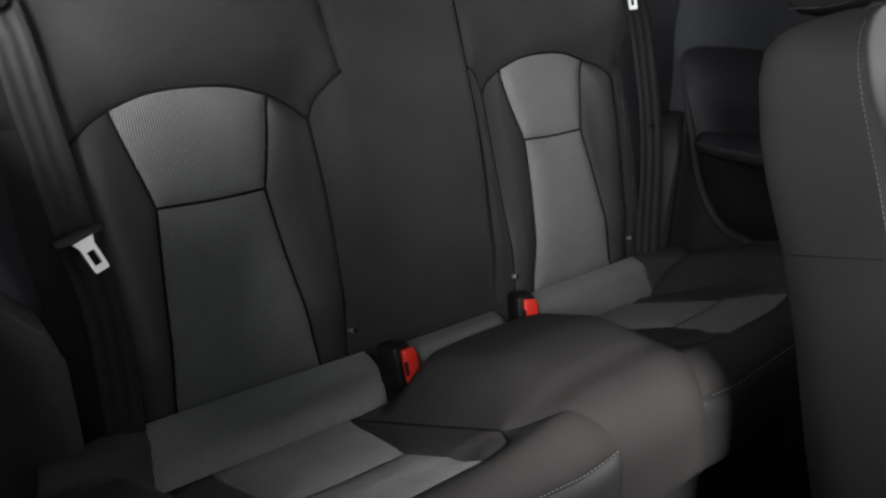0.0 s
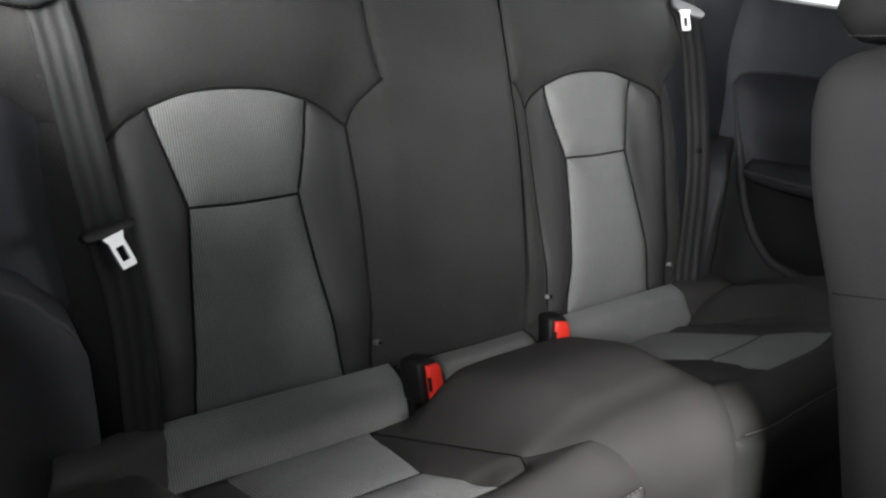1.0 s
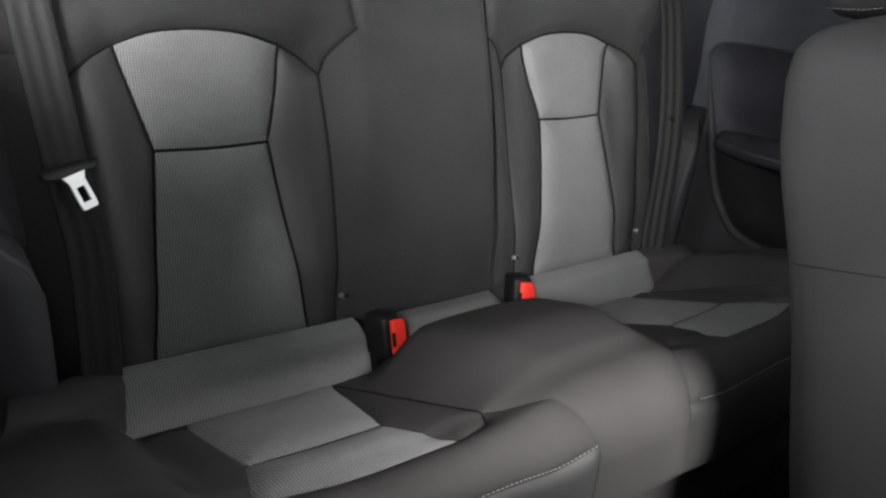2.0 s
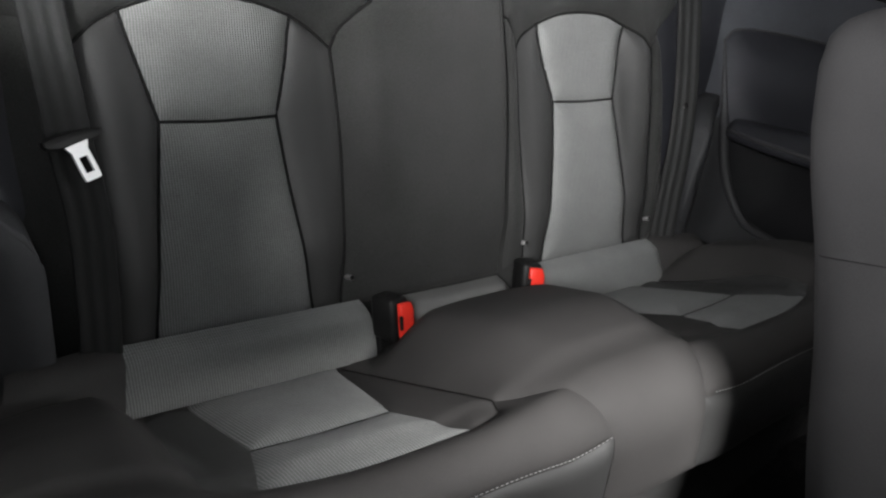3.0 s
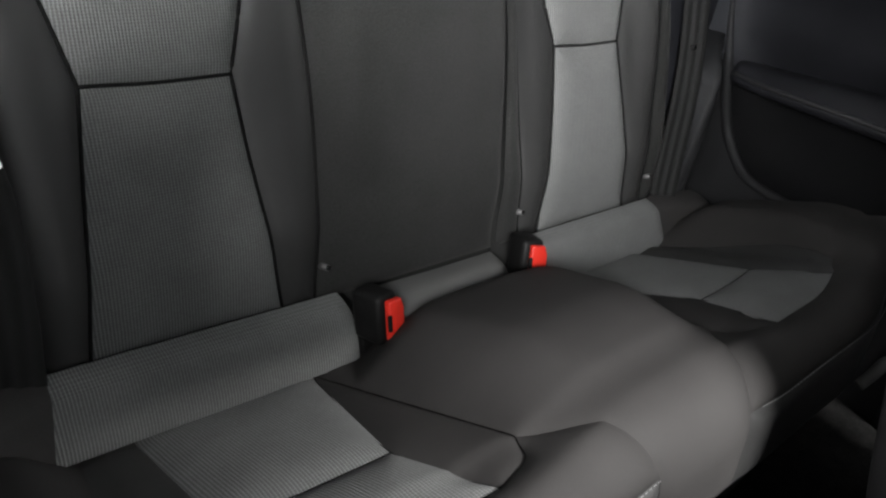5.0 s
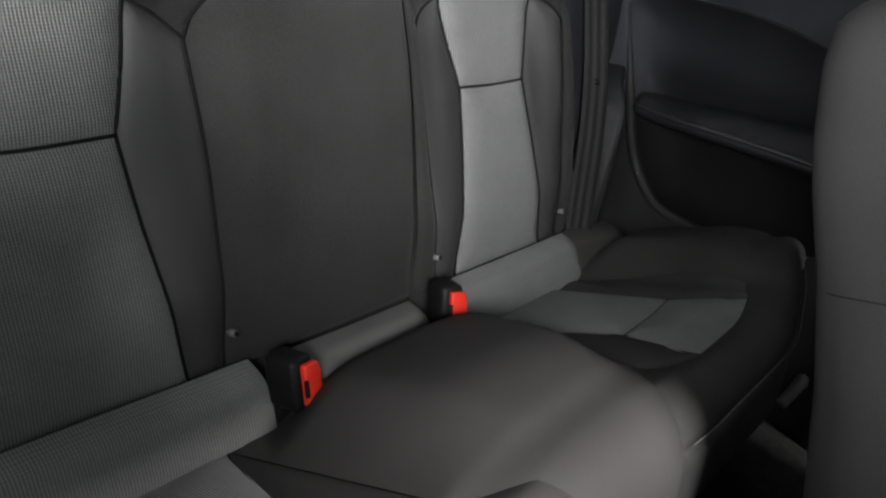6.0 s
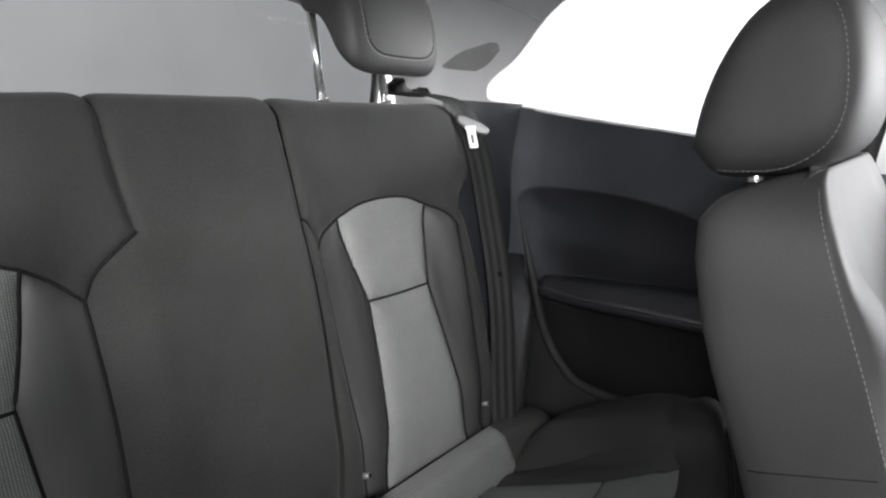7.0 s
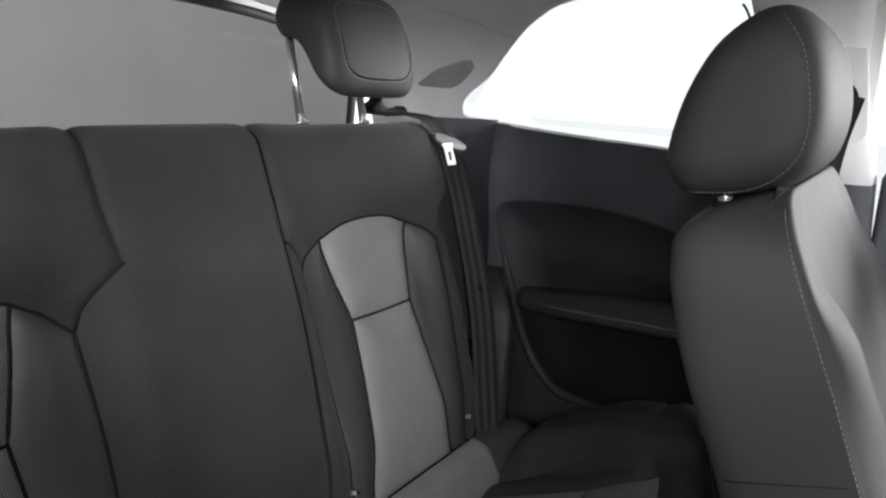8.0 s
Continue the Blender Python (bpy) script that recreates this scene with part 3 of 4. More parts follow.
    part("guide", plate(hook, lambda a, b, h: gp + Vector((sign * a * guide, -a * 0.45 * guide + h, b * guide + 0.004)), 0.022, 0.003), BLACK, t, "black belt outlet")
    return t


belt(-1, [(0.440, 0.440, -0.012), (0.426, 0.412, 0.022), (0.416, 0.36, 0.026), (0.411, 0.287, 0.028), (0.405, 0.175, 0.034), (0.397, 0.10, 0.026), (0.397, 0.03, 0.014), (0.40, -0.04, 0.0)], (0.404, 0.168, 0.036), (-0.34, 1.0), "black rear belt with tongue hanging at mid height", 0.054, 0.95, 1.3, -6, 0.0, 0.55)
belt(1, [(0.385, 0.437, -0.02), (0.415, 0.431, 0.000), (0.446, 0.408, 0.020), (0.478, 0.345, 0.018), (0.476, 0.24, 0.014), (0.464, 0.165, 0.014), (0.447, 0.095, 0.012), (0.427, 0.03, 0.008), (0.412, -0.04, 0.0)], (0.455, 0.381, 0.024), (0.05, 1.0), "black rear belt with tongue resting near the shoulder", 0.062, 0.92, 0.72, -21, 0.008, 0.75)


# ---- rear headrests ----
def headrest_rings(profile, half, power=3.0, n=17, pinch=0.82):
    """A padded headrest: a side profile [(y, z), ...] swept across its width and narrowed towards its ends."""
    cy = sum(p[0] for p in profile) / len(profile)
    cz = sum(p[1] for p in profile) / len(profile)
    rings = []
    for i in range(n):
        ang = (-1 + 2 * i / (n - 1)) * math.pi / 2
        t = math.copysign(abs(math.sin(ang)) ** (2 / power), ang)
        k = max(abs(math.cos(ang)) ** (2 / power), 0.02)
        rings.append([Vector((half * t, cy + (y - cy) * k, cz + (z - cz) * k)) for y, z in profile])
    return rings


def pad_front(profile, half, power, dx, z):
    """The foremost y of such a headrest at the offset dx from its middle and the height z."""
    cy = sum(p[0] for p in profile) / len(profile)
    cz = sum(p[1] for p in profile) / len(profile)
    ang = math.asin(min(1.0, (abs(dx) / half) ** (power / 2)))
    k = max(math.cos(ang) ** (2 / power), 0.02)
    zz = cz + (z - cz) / k
    best = cy
    for a, b in zip(profile, [*profile[1:], profile[0]]):
        if min(a[1], b[1]) <= zz <= max(a[1], b[1]) and a[1] != b[1]:
            best = min(best, a[0] + (b[0] - a[0]) * (zz - a[1]) / (b[1] - a[1]))
    return cy + (best - cy) * k


def rear_headrest(x):
    t = thing("rear_headrest", "raised dark grey rear headrest on chrome posts", "headrest", "rear headrests", at=(x, 0.15, 0.795))
    prof = spline([(0.186, 0.900), (0.189, 0.920), (0.176, 0.940), (0.150, 0.949), (0.124, 0.944), (0.104, 0.922), (0.091, 0.895), (0.083, 0.866), (0.082, 0.840), (0.090, 0.826), (0.104, 0.832), (0.118, 0.852), (0.136, 0.874), (0.153, 0.886), (0.174, 0.889), (0.186, 0.900)], 4)[:-1]
    rings = [[p + Vector((x, 0, 0)) for p in r] for r in headrest_rings([tuple(p) for p in prof], 0.084, 5.0, 25)]
    part("pad", loft(rings), LEATHER, t)
    for dx in (-0.0585, 0.0585):
        lo, hi = Vector((x + dx, 0.153, 0.79)), Vector((x + dx, 0.177, 0.900))
        post = part("post", tube([lo, hi], 0.0052, 14), CHROME, t, "chrome post")
        part("guide_collar", tube([lo + Vector((0, 0, 0.000)), lo + Vector((0, 0.001, 0.0018))], 0.0095, 16), CHROME, t, "chrome round guide collar")
    loop_ = []
    for q in np.linspace(0, 2 * math.pi, 61)[:-1]:
        dx = 0.066 * math.copysign(abs(math.cos(q)) ** 0.5, math.cos(q))
        z = 0.889 + 0.044 * math.copysign(abs(math.sin(q)) ** 0.5, math.sin(q))
        loop_.append(Vector((x + dx, pad_front(prof, 0.084, 5.0, dx, z) - 0.0004, z)))
    part("stitching", stitches(loop_ + loop_[:1], 0.0028, 0.0013, 0.00032), THREAD, t, "pale top stitching")
    mid = Vector((x, 0, 0.889))
    part("seam", tube([Vector((mid.x + (p.x - mid.x) * 0.95, p.y + 0.0004, mid.z + (p.z - mid.z) * 0.94)) for p in loop_], 0.0010, 6, closed=True), PIPING, t)
    return t


for x in (-0.265, 0.258):
    rear_headrest(x)


# ---- front seat ----
FX = 0.305
front_seat = thing("front_chair", "grey-brown cloth front seat with pale stitching", "car seat", at=(FX, -0.45, 0.16))


def seat_lines(z):
    """Back edge, stitch line and half width of the front backrest at height z."""
    zs = (0.26, 0.40, 0.495, 0.572, 0.630, 0.665, 0.712, 0.738, 0.752, 0.765, 0.778, 0.784)
    bk = np.interp(z, zs, (-0.475, -0.428, -0.400, -0.372, -0.346, -0.333, -0.320, -0.317, -0.322, -0.338, -0.366, -0.384))
    st = np.interp(z, (0.26, 0.591, 0.657, 0.729, 0.784), (-0.610, -0.468, -0.441, -0.408, -0.384))
    half = np.interp(z, zs, (0.222, 0.224, 0.226, 0.226, 0.226, 0.225, 0.222, 0.216, 0.210, 0.198, 0.176, 0.15))
    return bk, st - 0.002, half


rings = []
for z in list(np.linspace(0.26, 0.73, 30)) + [0.738, 0.746, 0.754, 0.762, 0.770, 0.776, 0.781, 0.784]:
    bk, st, half = seat_lines(z)
    k = 1 - sm(0.73, 0.784, z) * 0.9
    swell = 0.016 * (1 - sm(0.685, 0.725, z)) + 0.016 * (1 - sm(0.45, 0.66, z))
    sec = [(0.0, bk + 0.016 * k), (0.55, bk + 0.014 * k), (0.88, bk + 0.006 * k), (0.985, bk - 0.008 * k), (1.0, (bk + st) / 2), (1.0, st + 0.012), (0.999, st + 0.004), (0.993, st + 0.001), (0.970, st - 0.003 * k - 0.25 * swell), (0.90, st - 0.003 * k - 0.8 * swell), (0.81, st - 0.002 * k - swell), (0.70, st - 0.7 * swell), (0.60, st + 0.004 * k), (0.3, st + 0.006 * k), (0.0, st + 0.007 * k)]
    loop_ = [(-c, y) for c, y in sec] + [(c, y) for c, y in sec[-2:0:-1]]
    closed = spline(loop_ + loop_[:1], 3)[:-1]
    rings.append([Vector((FX + half * c, y, z)) for c, y in closed])
part("seat_back", loft(rings), SEATGREY, front_seat, "grey-brown cloth backrest")
edge = []
for z in np.linspace(0.28, 0.772, 60):
    bk, st, half = seat_lines(z)
    edge.append(Vector((FX - half - 0.0003, st + 0.004, z)))
part("stitching", stitches(edge, 0.0028, 0.0012, 0.00022), THREAD, front_seat, "pale top stitching")
part("seam", tube([Vector((FX - seat_lines(z)[2] * t2 - 0.0002, y, z)) for y, z, t2 in zip(np.linspace(-0.380, -0.458, 14), np.linspace(0.572, 0.594, 14), [0.99] + [0.9995] * 13)], 0.0004, 6), PIPING, front_seat)
part("seat_base", box(FX, -0.66, 0.30, 0.44, 0.42, 0.12, 0.035), SEATGREY, front_seat)
part("frame", box(FX, -0.60, 0.20, 0.36, 0.36, 0.10, 0.02), BLACK, front_seat)
lever = [Vector((0.470, -0.33, 0.245)), Vector((0.490, -0.335, 0.262)), Vector((0.515, -0.335, 0.268)), Vector((0.530, -0.335, 0.255))]
part("lever", tube([Vector(p) for p in spline([tuple(v) for v in lever], 5)], 0.008, 8), SATIN, front_seat)
HX = 0.247
prof = spline([(-0.282, 0.785), (-0.285, 0.817), (-0.294, 0.853), (-0.312, 0.890), (-0.337, 0.914), (-0.357, 0.922), (-0.376, 0.917), (-0.393, 0.898), (-0.404, 0.866), (-0.407, 0.833), (-0.399, 0.800), (-0.378, 0.782), (-0.350, 0.772), (-0.306, 0.766), (-0.282, 0.785)], 4)[:-1]
part("headrest", loft([[p + Vector((HX, 0, 0)) for p in r] for r in headrest_rings([tuple(p) for p in prof], 0.115, 4.8, 31)]), SEATGREY, front_seat, "grey-brown cloth headrest")
st = [Vector((HX - 0.1135, y, z)) for y, z in spline([(-0.314, 0.7745), (-0.350, 0.779), (-0.372, 0.789), (-0.388, 0.808), (-0.392, 0.837), (-0.382, 0.884), (-0.364, 0.911)], 8)]
part("stitching", stitches(st, 0.0026, 0.0012, 0.00022), THREAD, front_seat, "pale top stitching")
for dx in (-0.062, 0.070):
    part("post", tube([Vector((HX + dx, -0.335, 0.745)), Vector((HX + dx, -0.330, 0.79))], 0.006, 12), CHROME, front_seat, "chrome post")
    part("guide_collar", tube([Vector((HX + dx, -0.335, 0.760)), Vector((HX + dx, -0.334, 0.7655))], 0.012, 12), BLACK, front_seat)


# the driver's seat, unseen, run forward for entry and placed to shade the bench
driver = copy_thing(front_seat, Matrix.Translation(Vector((-FX, -0.84, 0.16)) * K))
tagged(driver, "unseen grey-brown cloth front seat, run forward, shading the bench")


# ---- side trims ----
POCKET_OUT = outline([[(0.092, 0.650), (0.071, 0.671), (-0.02, 0.679), (-0.11, 0.676), (-0.19, 0.661), (-0.31, 0.625)], [(-0.31, 0.625), (-0.335, 0.52), (-0.31, 0.41)], [(-0.31, 0.41), (-0.249, 0.388), (-0.145, 0.366), (-0.06, 0.369), (-0.015, 0.388), (0.031, 0.448), (0.072, 0.565), (0.092, 0.650)]], 6)


def side_x(y, z):
    return 0.604 - 0.010 * sm(0.58, 0.70, z) + 0.010 * sm(0.70, 0.80, z) - 0.012 * sm(0.06, 0.11, y)


def rim(path, radii, n=10):
    """A closed round moulding along a flat path in the side's plane, with its own radius at each point."""
    rings = []
    for i, (p, r) in enumerate(zip(path, radii)):
        t = (path[(i + 1) % len(path)] - path[i - 1]).normalized()
        u = t.cross(Vector((1, 0, 0))).normalized()
        rings.append([p + u * (r * math.cos(2 * math.pi * k / n)) + Vector((r * math.sin(2 * math.pi * k / n), 0, 0)) for k in range(n)])
    return loft(rings + rings[:1], cap=False)


def cut(bm, z):
    """Parts a mesh at the height z into an upper and a lower one."""
    other = bm.copy()
    for m, sign in ((bm, -1), (other, 1)):
        bmesh.ops.bisect_plane(m, geom=m.verts[:] + m.edges[:] + m.faces[:], plane_co=(0, 0, z), plane_no=(0, 0, sign), clear_outer=True)
    return bm, other


def side_trim(s):
    t = thing("wall_side_trim_right" if s > 0 else "wall_side_trim_left", "black moulded rear side trim with armrest pocket", "side trim", kind="structure", at=(0.62 * s, 0, 0.05))
    at = lambda y, z, h: Vector((s * (side_x(y, z) - h), y, z))
    full = [(-0.40, 0.04), (0.115, 0.04), (0.115, 0.60), (0.17, 0.797), (0.0, 0.784), (-0.165, 0.774), (-0.40, 0.762)]
    # Cut at one height; the lower half is darkened to stand for its shade.
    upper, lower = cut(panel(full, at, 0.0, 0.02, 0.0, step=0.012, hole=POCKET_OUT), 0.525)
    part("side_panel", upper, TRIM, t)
    part("shaded_side_panel", lower, SHADED_TRIM, t)
    deep = lambda y, z: 0.30 + 0.70 * sm(0.60, 0.50, z) if z < 0.60 else 0.30
    # One pocket panel, cut so that its lower part takes a darker, shaded lining.
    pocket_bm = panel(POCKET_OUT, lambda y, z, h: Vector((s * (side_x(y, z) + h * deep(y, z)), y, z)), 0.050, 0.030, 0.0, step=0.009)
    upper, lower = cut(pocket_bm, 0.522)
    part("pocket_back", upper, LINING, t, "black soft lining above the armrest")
    part("pocket", lower, POCKET_SHADE, t, "pocket below the armrest, coloured dark for its shade")
    ring = [Vector((s * (side_x(y, z) - 0.0005), y, z)) for y, z in even(POCKET_OUT, 0.015)]
    part("pocket_rim", rim(ring, [0.0022 + 0.0058 * (1 - sm(0.48, 0.66, p.z)) * sm(-0.30, -0.10, p.y) for p in ring]), SHADED_TRIM, t)
    rings = []
    for y in np.linspace(0.048, -0.325, 34):
        k = sm(-0.055, 0.03, -y)
        xo = side_x(y, 0.5)
        zt = 0.529 + 0.020 * sm(-0.05, 0.20, -y)
        zf = 0.507 + 0.006 * sm(-0.05, 0.20, -y)
        out = 0.004 + 0.014 * k
        sec = [(0.045, zt + 0.003), (0.022, zt + 0.002), (0.006, zt - 0.003), (-out + 0.004, zf + 0.009), (-out, zf + 0.003), (-out, zf - 0.003), (-out + 0.005, zf - 0.009), (0.010, zf - 0.014), (0.028, zf - 0.015), (0.045, zf - 0.014)]
        rings.append([Vector((s * (xo + a), y, z)) for a, z in spline(sec, 3)])
    rest_part = part("armrest", loft(rings), ARMREST, t, "black satin armrest ledge")
    # Glossy bead added along the armrest to carry its edge highlight.
    bead = [Vector((s * (side_x(y, 0.5) - 0.0035 - 0.014 * sm(-0.055, 0.03, -y)), y, 0.5135 + 0.006 * sm(-0.05, 0.20, -y))) for y in np.linspace(0.046, -0.325, 40)]
    part("highlight_bead", tube(bead, 0.0036, 10), GLINT, rest_part, "glossy bead added to carry the edge's highlight")

    # forward-facing quarter panels beside the backrest: a deep lower one and an upper one set back behind its ledge
    up = lambda x, z, h: Vector((s * x, 0.055 + 0.05 * sm(0.48, 0.60, x) + 0.36 * max(0, z - 0.5) * (1 - sm(0.5, 0.6, x)) - h, z))
    # Upper quarter panel coloured darker than the trim, to tone down its light.
    part("quarter_panel", panel([(0.43, 0.42), (0.606, 0.42), (0.606, 0.60), (0.600, 0.797), (0.46, 0.797), (0.43, 0.60)], up, 0.004, 0.02, 0.0, step=0.012), LINING, t)
    low = lambda x, z, h: Vector((s * x, -0.018 + 0.095 * sm(0.435, 0.62, x) - h, z))
    g = 0.022 if s > 0 else 0.0
    brow = [(0.443 + g, 0.487), (0.462 + g * 0.6, 0.512), (0.492 + g * 0.3, 0.535), (0.606, 0.56)]
    part("lower_quarter_panel", panel(outline([[(0.437 + g, 0.04), (0.437 + g, 0.43), (0.443 + g, 0.487)], brow, [(0.606, 0.56), (0.606, 0.04)], [(0.606, 0.04), (0.437 + g, 0.04)]]), low, 0.004, 0.012, 0.004, step=0.012), SHADED_TRIM, t)
    ledge = []
    for x, z in spline([(0.437 + g, 0.30), (0.437 + g, 0.43)] + brow, 6):
        f, r = low(x, z, -0.003), up(x, z, 0)
        ledge.append([f, f.lerp(r, 0.15) + Vector((0, 0, 0.003)), f.lerp(r, 0.6) + Vector((0, 0, 0.004)), r + Vector((0, 0.004, 0.004)), r + Vector((0, 0.004, -0.004)), f + Vector((0, 0.002, -0.006))])
    part("quarter_ledge", loft(ledge), SHADED_TRIM, t)
    return t


for s in (-1, 1):
    side_trim(s)


# ---- upper body: window walls, pillars, roof ----
def lean_x(z):
    return 0.600 - 0.35 * (z - 0.79)


WIN = outline([[(-0.330, 0.766), (-0.165, 0.775), (0.0, 0.784), (0.150, 0.796)], [(0.150, 0.796), (0.164, 0.800), (0.166, 0.815), (0.153, 0.835), (0.109, 0.868), (0.058, 0.922), (0.018, 0.952), (-0.018, 0.968), (-0.099, 0.985), (-0.19, 0.990), (-0.262, 0.982)], [(-0.262, 0.982), (-0.292, 0.88), (-0.330, 0.766)]], 6)


def pillar_at(s):
    def f(q, z, h):
        # q is the way along the plan: straight side, then curving in towards the rear window
        x = lean_x(z)
        if q > 0.10:
            a = (q - 0.10)
            return Vector((s * (x - 1.55 * a * a - 0.10 * a - h), 0.10 + a * 0.92, z))
        return Vector((s * (x - h), q, z))
    return f


def window_wall(s):
    t = thing("wall_upper_right" if s > 0 else "wall_upper_left", "pale grey window surround and rear pillar trim", "pillar", kind="structure", at=(0.6 * s, 0, 0.8))
    rear = [(-0.41, 0.760), (-0.165, 0.772), (0.112, 0.791), (0.118, 0.70), (0.307, 0.70), (0.307, 0.88), (0.33, 1.06), (-0.41, 1.06)]
    part("pillar_trim", panel(rear, pillar_at(s), 0.0, 0.02, 0.0, step=0.012, hole=WIN), PILLAR, t)
    pane = part("pane", panel(WIN, lambda q, z, h: pillar_at(s)(q, z, -0.006), step=0.02), GLASS, t, "clear side window glass")
    pane.modifiers.new("thickness", "SOLIDIFY").thickness = 0.004
    pane.visible_shadow = False
    part("window_frame", tube([pillar_at(s)(y, z, -0.001) for y, z in WIN], 0.0028, 8, closed=True), PILLAR, t)
    grille = outline([[(0.232, 0.846), (0.225, 0.842), (0.18, 0.841)], [(0.18, 0.841), (0.160, 0.852), (0.137, 0.874)], [(0.137, 0.874), (0.140, 0.884), (0.152, 0.885)], [(0.152, 0.885), (0.198, 0.869), (0.232, 0.846)]], 5)
    part("pillar_grille", panel(grille, lambda q, z, h: pillar_at(s)(q, z, h + 0.0035), 0.002, 0.006, 0.002, step=0.006), GRILLE, t, "grey perforated grille patch")
    lin = [pillar_at(s)(q, z, 0.0008) for q, z in spline([(0.06, 0.915), (0.102, 0.932), (0.166, 0.950), (0.232, 0.964), (0.305, 0.972)], 6)]
    part("headliner_edge", tube(lin, 0.0016, 6), HEADLINER, t)
    return t


for s in (-1, 1):
    window_wall(s)

roof = thing("ceiling", "pale grey woven headliner", "headliner", kind="structure", at=(0, 0, 1.0))
rf = bmesh.new()
cols = []
for i in range(25):
    x = -0.56 + 1.12 * i / 24
    col = []
    for j in range(41):
        y = 0.50 - 1.45 * j / 40
        z = 1.062 - 0.045 * (abs(x) / 0.56) ** 3 - 0.10 * sm(0.1, 0.5, y)
        col.append(rf.verts.new((x, y, z)))
    cols.append(col)
for a, b in zip(cols, cols[1:]):
    for j in range(40):
        rf.faces.new([a[j], a[j + 1], b[j + 1], b[j]])
part("headliner", rf, HEADLINER, roof)
part("roof_skin", box(0, -0.22, 1.095, 1.2, 1.5, 0.02, 0.004), PILLAR, roof)

# rear window and parcel shelf
tail = thing("window_rear", "rear window with black rubber seal", "window", kind="structure", at=(0, 0.4, 0.8))
RW = outline([[(-0.66, 0.745), (0.0, 0.745), (0.66, 0.745)], [(0.66, 0.745), (0.64, 0.84), (0.58, 0.90), (0.447, 0.930), (0.28, 0.944), (0.0, 0.953), (-0.28, 0.944), (-0.447, 0.930), (-0.58, 0.90), (-0.64, 0.84), (-0.66, 0.745)]], 8)
rw_at = lambda x, z, h: Vector((x, 0.47 - 0.20 * (z - 0.80) - 0.05 * x * x - h, z))
part("tailgate_trim", panel([(-0.75, 0.60), (0.75, 0.60), (0.75, 1.08), (-0.75, 1.08)], rw_at, 0.0, 0.02, 0.0, step=0.03, hole=RW), PILLAR, tail)
part("seal", tube([rw_at(x, z, 0.004) for x, z in RW], 0.008, 8, closed=True), RUBBER, tail)
pane = part("pane", panel(RW, lambda x, z, h: rw_at(x, z, -0.002), step=0.04), GLASS, tail, "clear rear window glass")
pane.modifiers.new("thickness", "SOLIDIFY").thickness = 0.004
pane.visible_shadow = False
shelf = thing("parcel_shelf", "charcoal parcel shelf behind the rear backrests", "shelf", at=(0, 0.3, 0.78))
part("board", box(0, 0.30, 0.742, 1.16, 0.22, 0.014, 0.004), CARPET, shelf)

# floor, front bulkhead, door openings
fl = thing("floor", "charcoal carpeted car floor", "floor", kind="structure", at=(0, -0.5, 0))
part("carpet", box(0, -0.65, 0.10, 1.3, 2.3, 0.06, 0.0), CARPET, fl)
part("tunnel", box(0, -0.75, 0.17, 0.20, 0.92, 0.16, 0.05), CARPET, fl)
part("heel_board", box(0, -0.17, 0.17, 1.15, 0.20, 0.14, 0.02), CARPET, fl)
bulk = thing("wall_front", "plain black front bulkhead", "wall", kind="structure", at=(0, -1.6, 0))
part("panel", box(0, -1.55, 0.36, 1.3, 0.30, 0.74, 0.04), TRIM, bulk)
# The left door, unseen, is set closed to block low light.
for s in (-1, 1):
    dr = thing("door_right" if s > 0 else "door_left", "closed front door with dark lower panel", "door", kind="structure", at=(0.63 * s, -0.9, 0.1))
    leaf = box(0.665 * s, -0.96, 0.42, 0.05, 1.06, 0.70, 0.01)
    part("door_panel", leaf, TRIM, dr)
for s in (-1, 1):
    bp = thing("pillar_centre_right" if s > 0 else "pillar_centre_left", "pale grey centre pillar trim", "pillar", kind="structure", at=(0.6 * s, -0.41, 0.1))
    prs = []
    for z, y0, y1 in ((0.10, -0.47, -0.345), (0.753, -0.425, -0.322), (0.754, -0.425, -0.322), (0.83, -0.414, -0.300), (0.90, -0.402, -0.278), (0.97, -0.400, -0.258), (1.04, -0.408, -0.235)):
        x = lean_x(z) if z > 0.79 else 0.60
        prs.append([Vector((s * p, q, z)) for p, q in ((x - 0.004, y0 + 0.004), (x - 0.013, y0 + 0.022), (x - 0.014, (y0 + y1) / 2), (x - 0.013, y1 - 0.022), (x - 0.004, y1 - 0.004), (x + 0.05, y1), (x + 0.05, y0))])
    part("upper_trim", loft(prs[2:]), PILLAR, bp)
    part("lower_trim", loft(prs[:2]), TRIM, bp)
    inset = outline([[(-0.340, 0.914), (-0.364, 0.917), (-0.392, 0.915)], [(-0.392, 0.915), (-0.3965, 0.908), (-0.408, 0.826), (-0.404, 0.810)], [(-0.404, 0.810), (-0.376, 0.787), (-0.340, 0.774)], [(-0.340, 0.774), (-0.328, 0.79), (-0.318, 0.89), (-0.328, 0.912), (-0.340, 0.914)]], 4)
    part("inset_panel", plate(inset, lambda y, z, h: Vector((s * (lean_x(z) - 0.0135 - h), y, z)), 0.0035, 0.0012), PILLAR, bp)
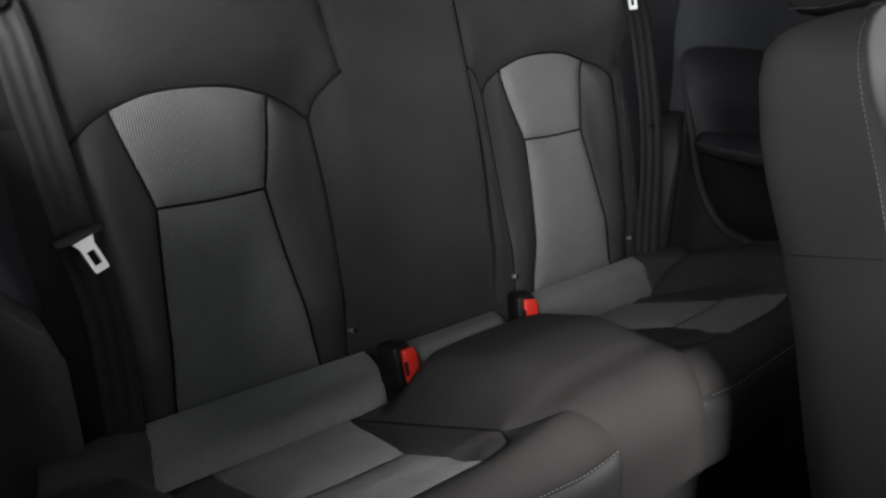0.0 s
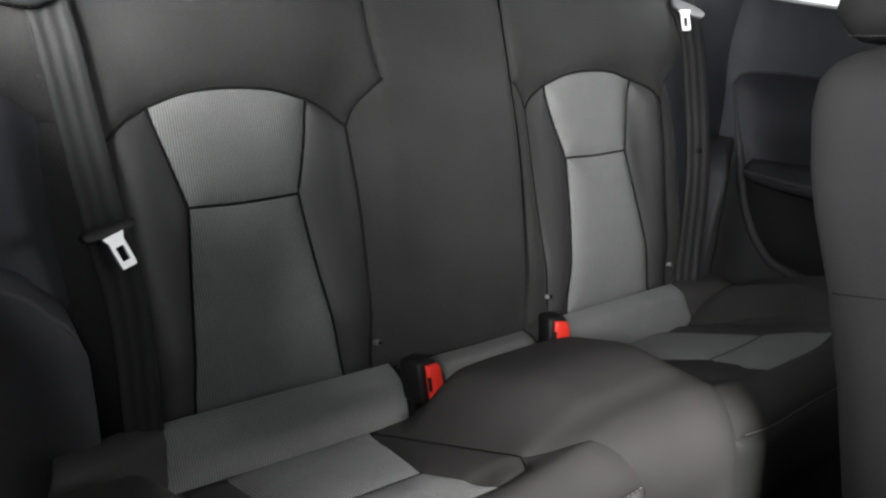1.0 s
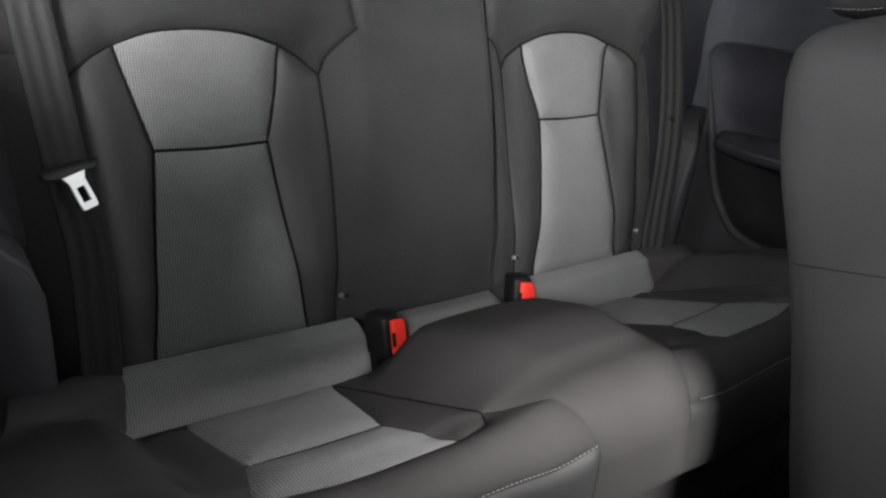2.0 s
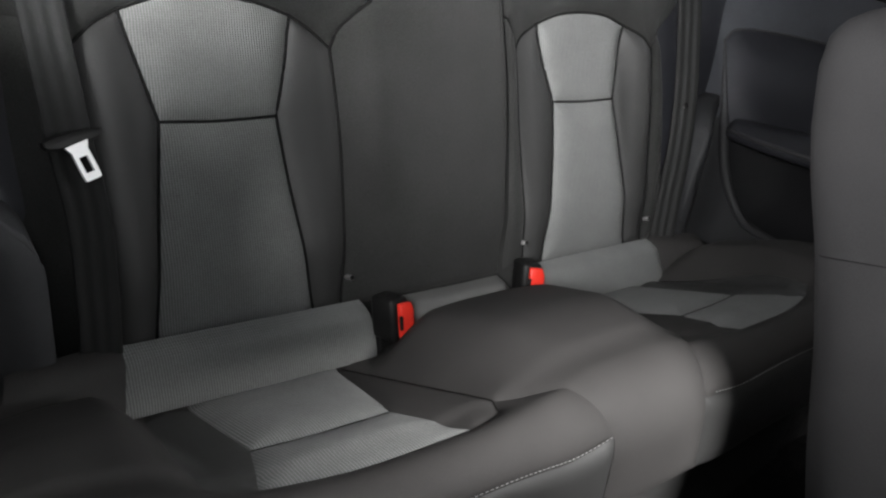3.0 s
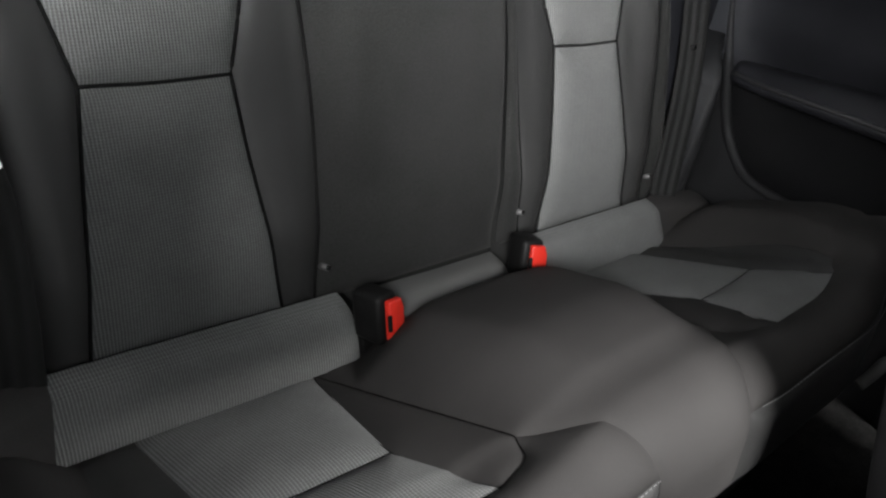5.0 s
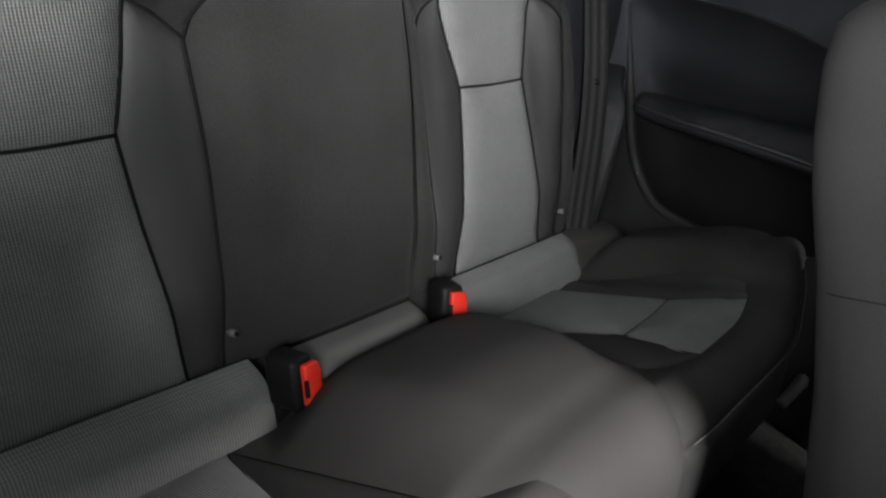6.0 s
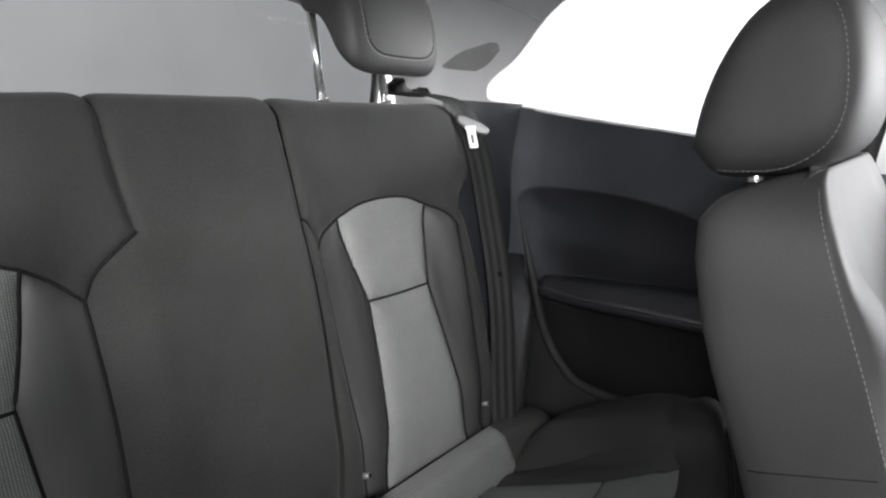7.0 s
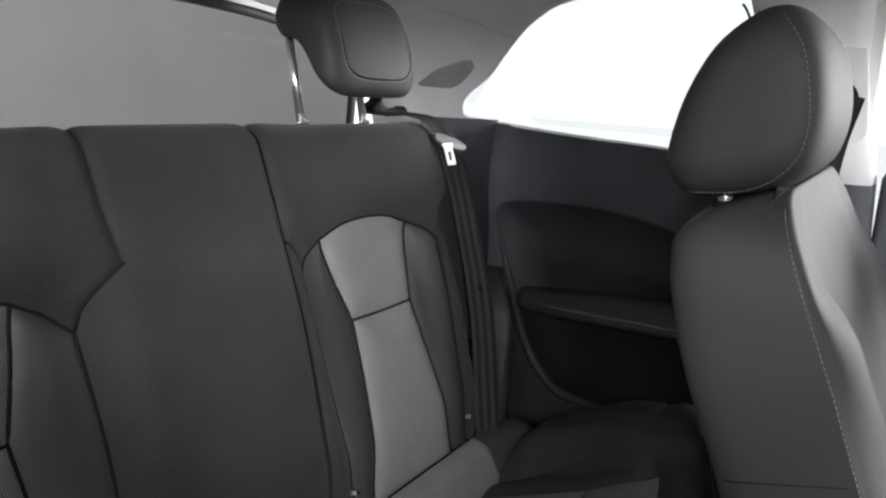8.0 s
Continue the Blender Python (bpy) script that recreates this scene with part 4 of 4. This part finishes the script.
for s in (-1, 1):
    ap = thing("pillar_front_right" if s > 0 else "pillar_front_left", "pale grey windscreen pillar trim", "pillar", kind="structure", at=(0.58 * s, -1.3, 0.7))
    part("trim", loft([[Vector((s * (x + a), y + b, z)) for a, b in ((-0.03, -0.03), (0.03, -0.03), (0.03, 0.03), (-0.03, 0.03))] for x, y, z in ((0.61, -1.52, 0.72), (0.58, -1.25, 0.88), (0.53, -0.96, 1.01))]), PILLAR, ap)
fb = thing("front_seat_belt", "dark webbing belt hanging on the centre pillar", "seat belt", at=(0.55, -0.36, 0.25))
part("webbing", sweep([Vector(p) for p in spline([(0.545, -0.384, 0.862), (0.560, -0.372, 0.80), (0.572, -0.365, 0.70), (0.578, -0.36, 0.5), (0.578, -0.36, 0.26)], 6)], [(-0.018, -0.0006), (-0.018, 0.0006), (0.018, 0.0006), (0.018, -0.0006)], ups=[(-1, 0, 0)] * 25), WEB, fb)
oval = [(-0.386 + 0.0085 * math.cos(q) + 0.004 * math.sin(q), 0.859 + 0.016 * math.sin(q)) for q in np.linspace(0, 2 * math.pi, 25)[:-1]]
part("anchor_loop", plate(oval, lambda y, z, h: Vector((lean_x(z) - 0.018 - h, y, z)), 0.006, 0.0015), BLACK, fb, "black oval belt outlet")
part("bolt_cover", tube([Vector((0.545, -0.370, 0.884)), Vector((0.541, -0.370, 0.870))], 0.004, 10), CHROME, fb)
hook = thing("coat_hook", "small black hook at the window's front edge", "hook", at=(0.542, -0.268, 0.945))
for dy in (-0.004, 0.007):
    part("prong", tube([Vector(p) for p in spline([(0.546, -0.268 + dy, 0.938), (0.540, -0.270 + dy, 0.946), (0.536, -0.268 + dy * 1.3, 0.956), (0.536, -0.264 + dy * 1.5, 0.963)], 5)], 0.0016, 8), BLACK, hook)
part("base", box(0.547, -0.267, 0.938, 0.010, 0.020, 0.012, 0.003), BLACK, hook)
sill = thing("wall_tail", "plain black tail panel", "wall", kind="structure", at=(0, 0.5, 0))
part("panel", box(0, 0.48, 0.38, 1.3, 0.04, 0.75, 0.0), TRIM, sill)

# hall round the car
tagged(mesh_object("ground", box(0, 0, -0.35, 60, 60, 0.04, 0.0), FLOORMAT, False), "pale grey hall floor", "floor", kind="structure")
tagged(mesh_object("wall_hall", box(-1.7, 4.2, 1.2, 15.2, 0.2, 3.4, 0.0), WALLGREY, False), "plain grey hall wall behind the car", "wall", kind="structure")
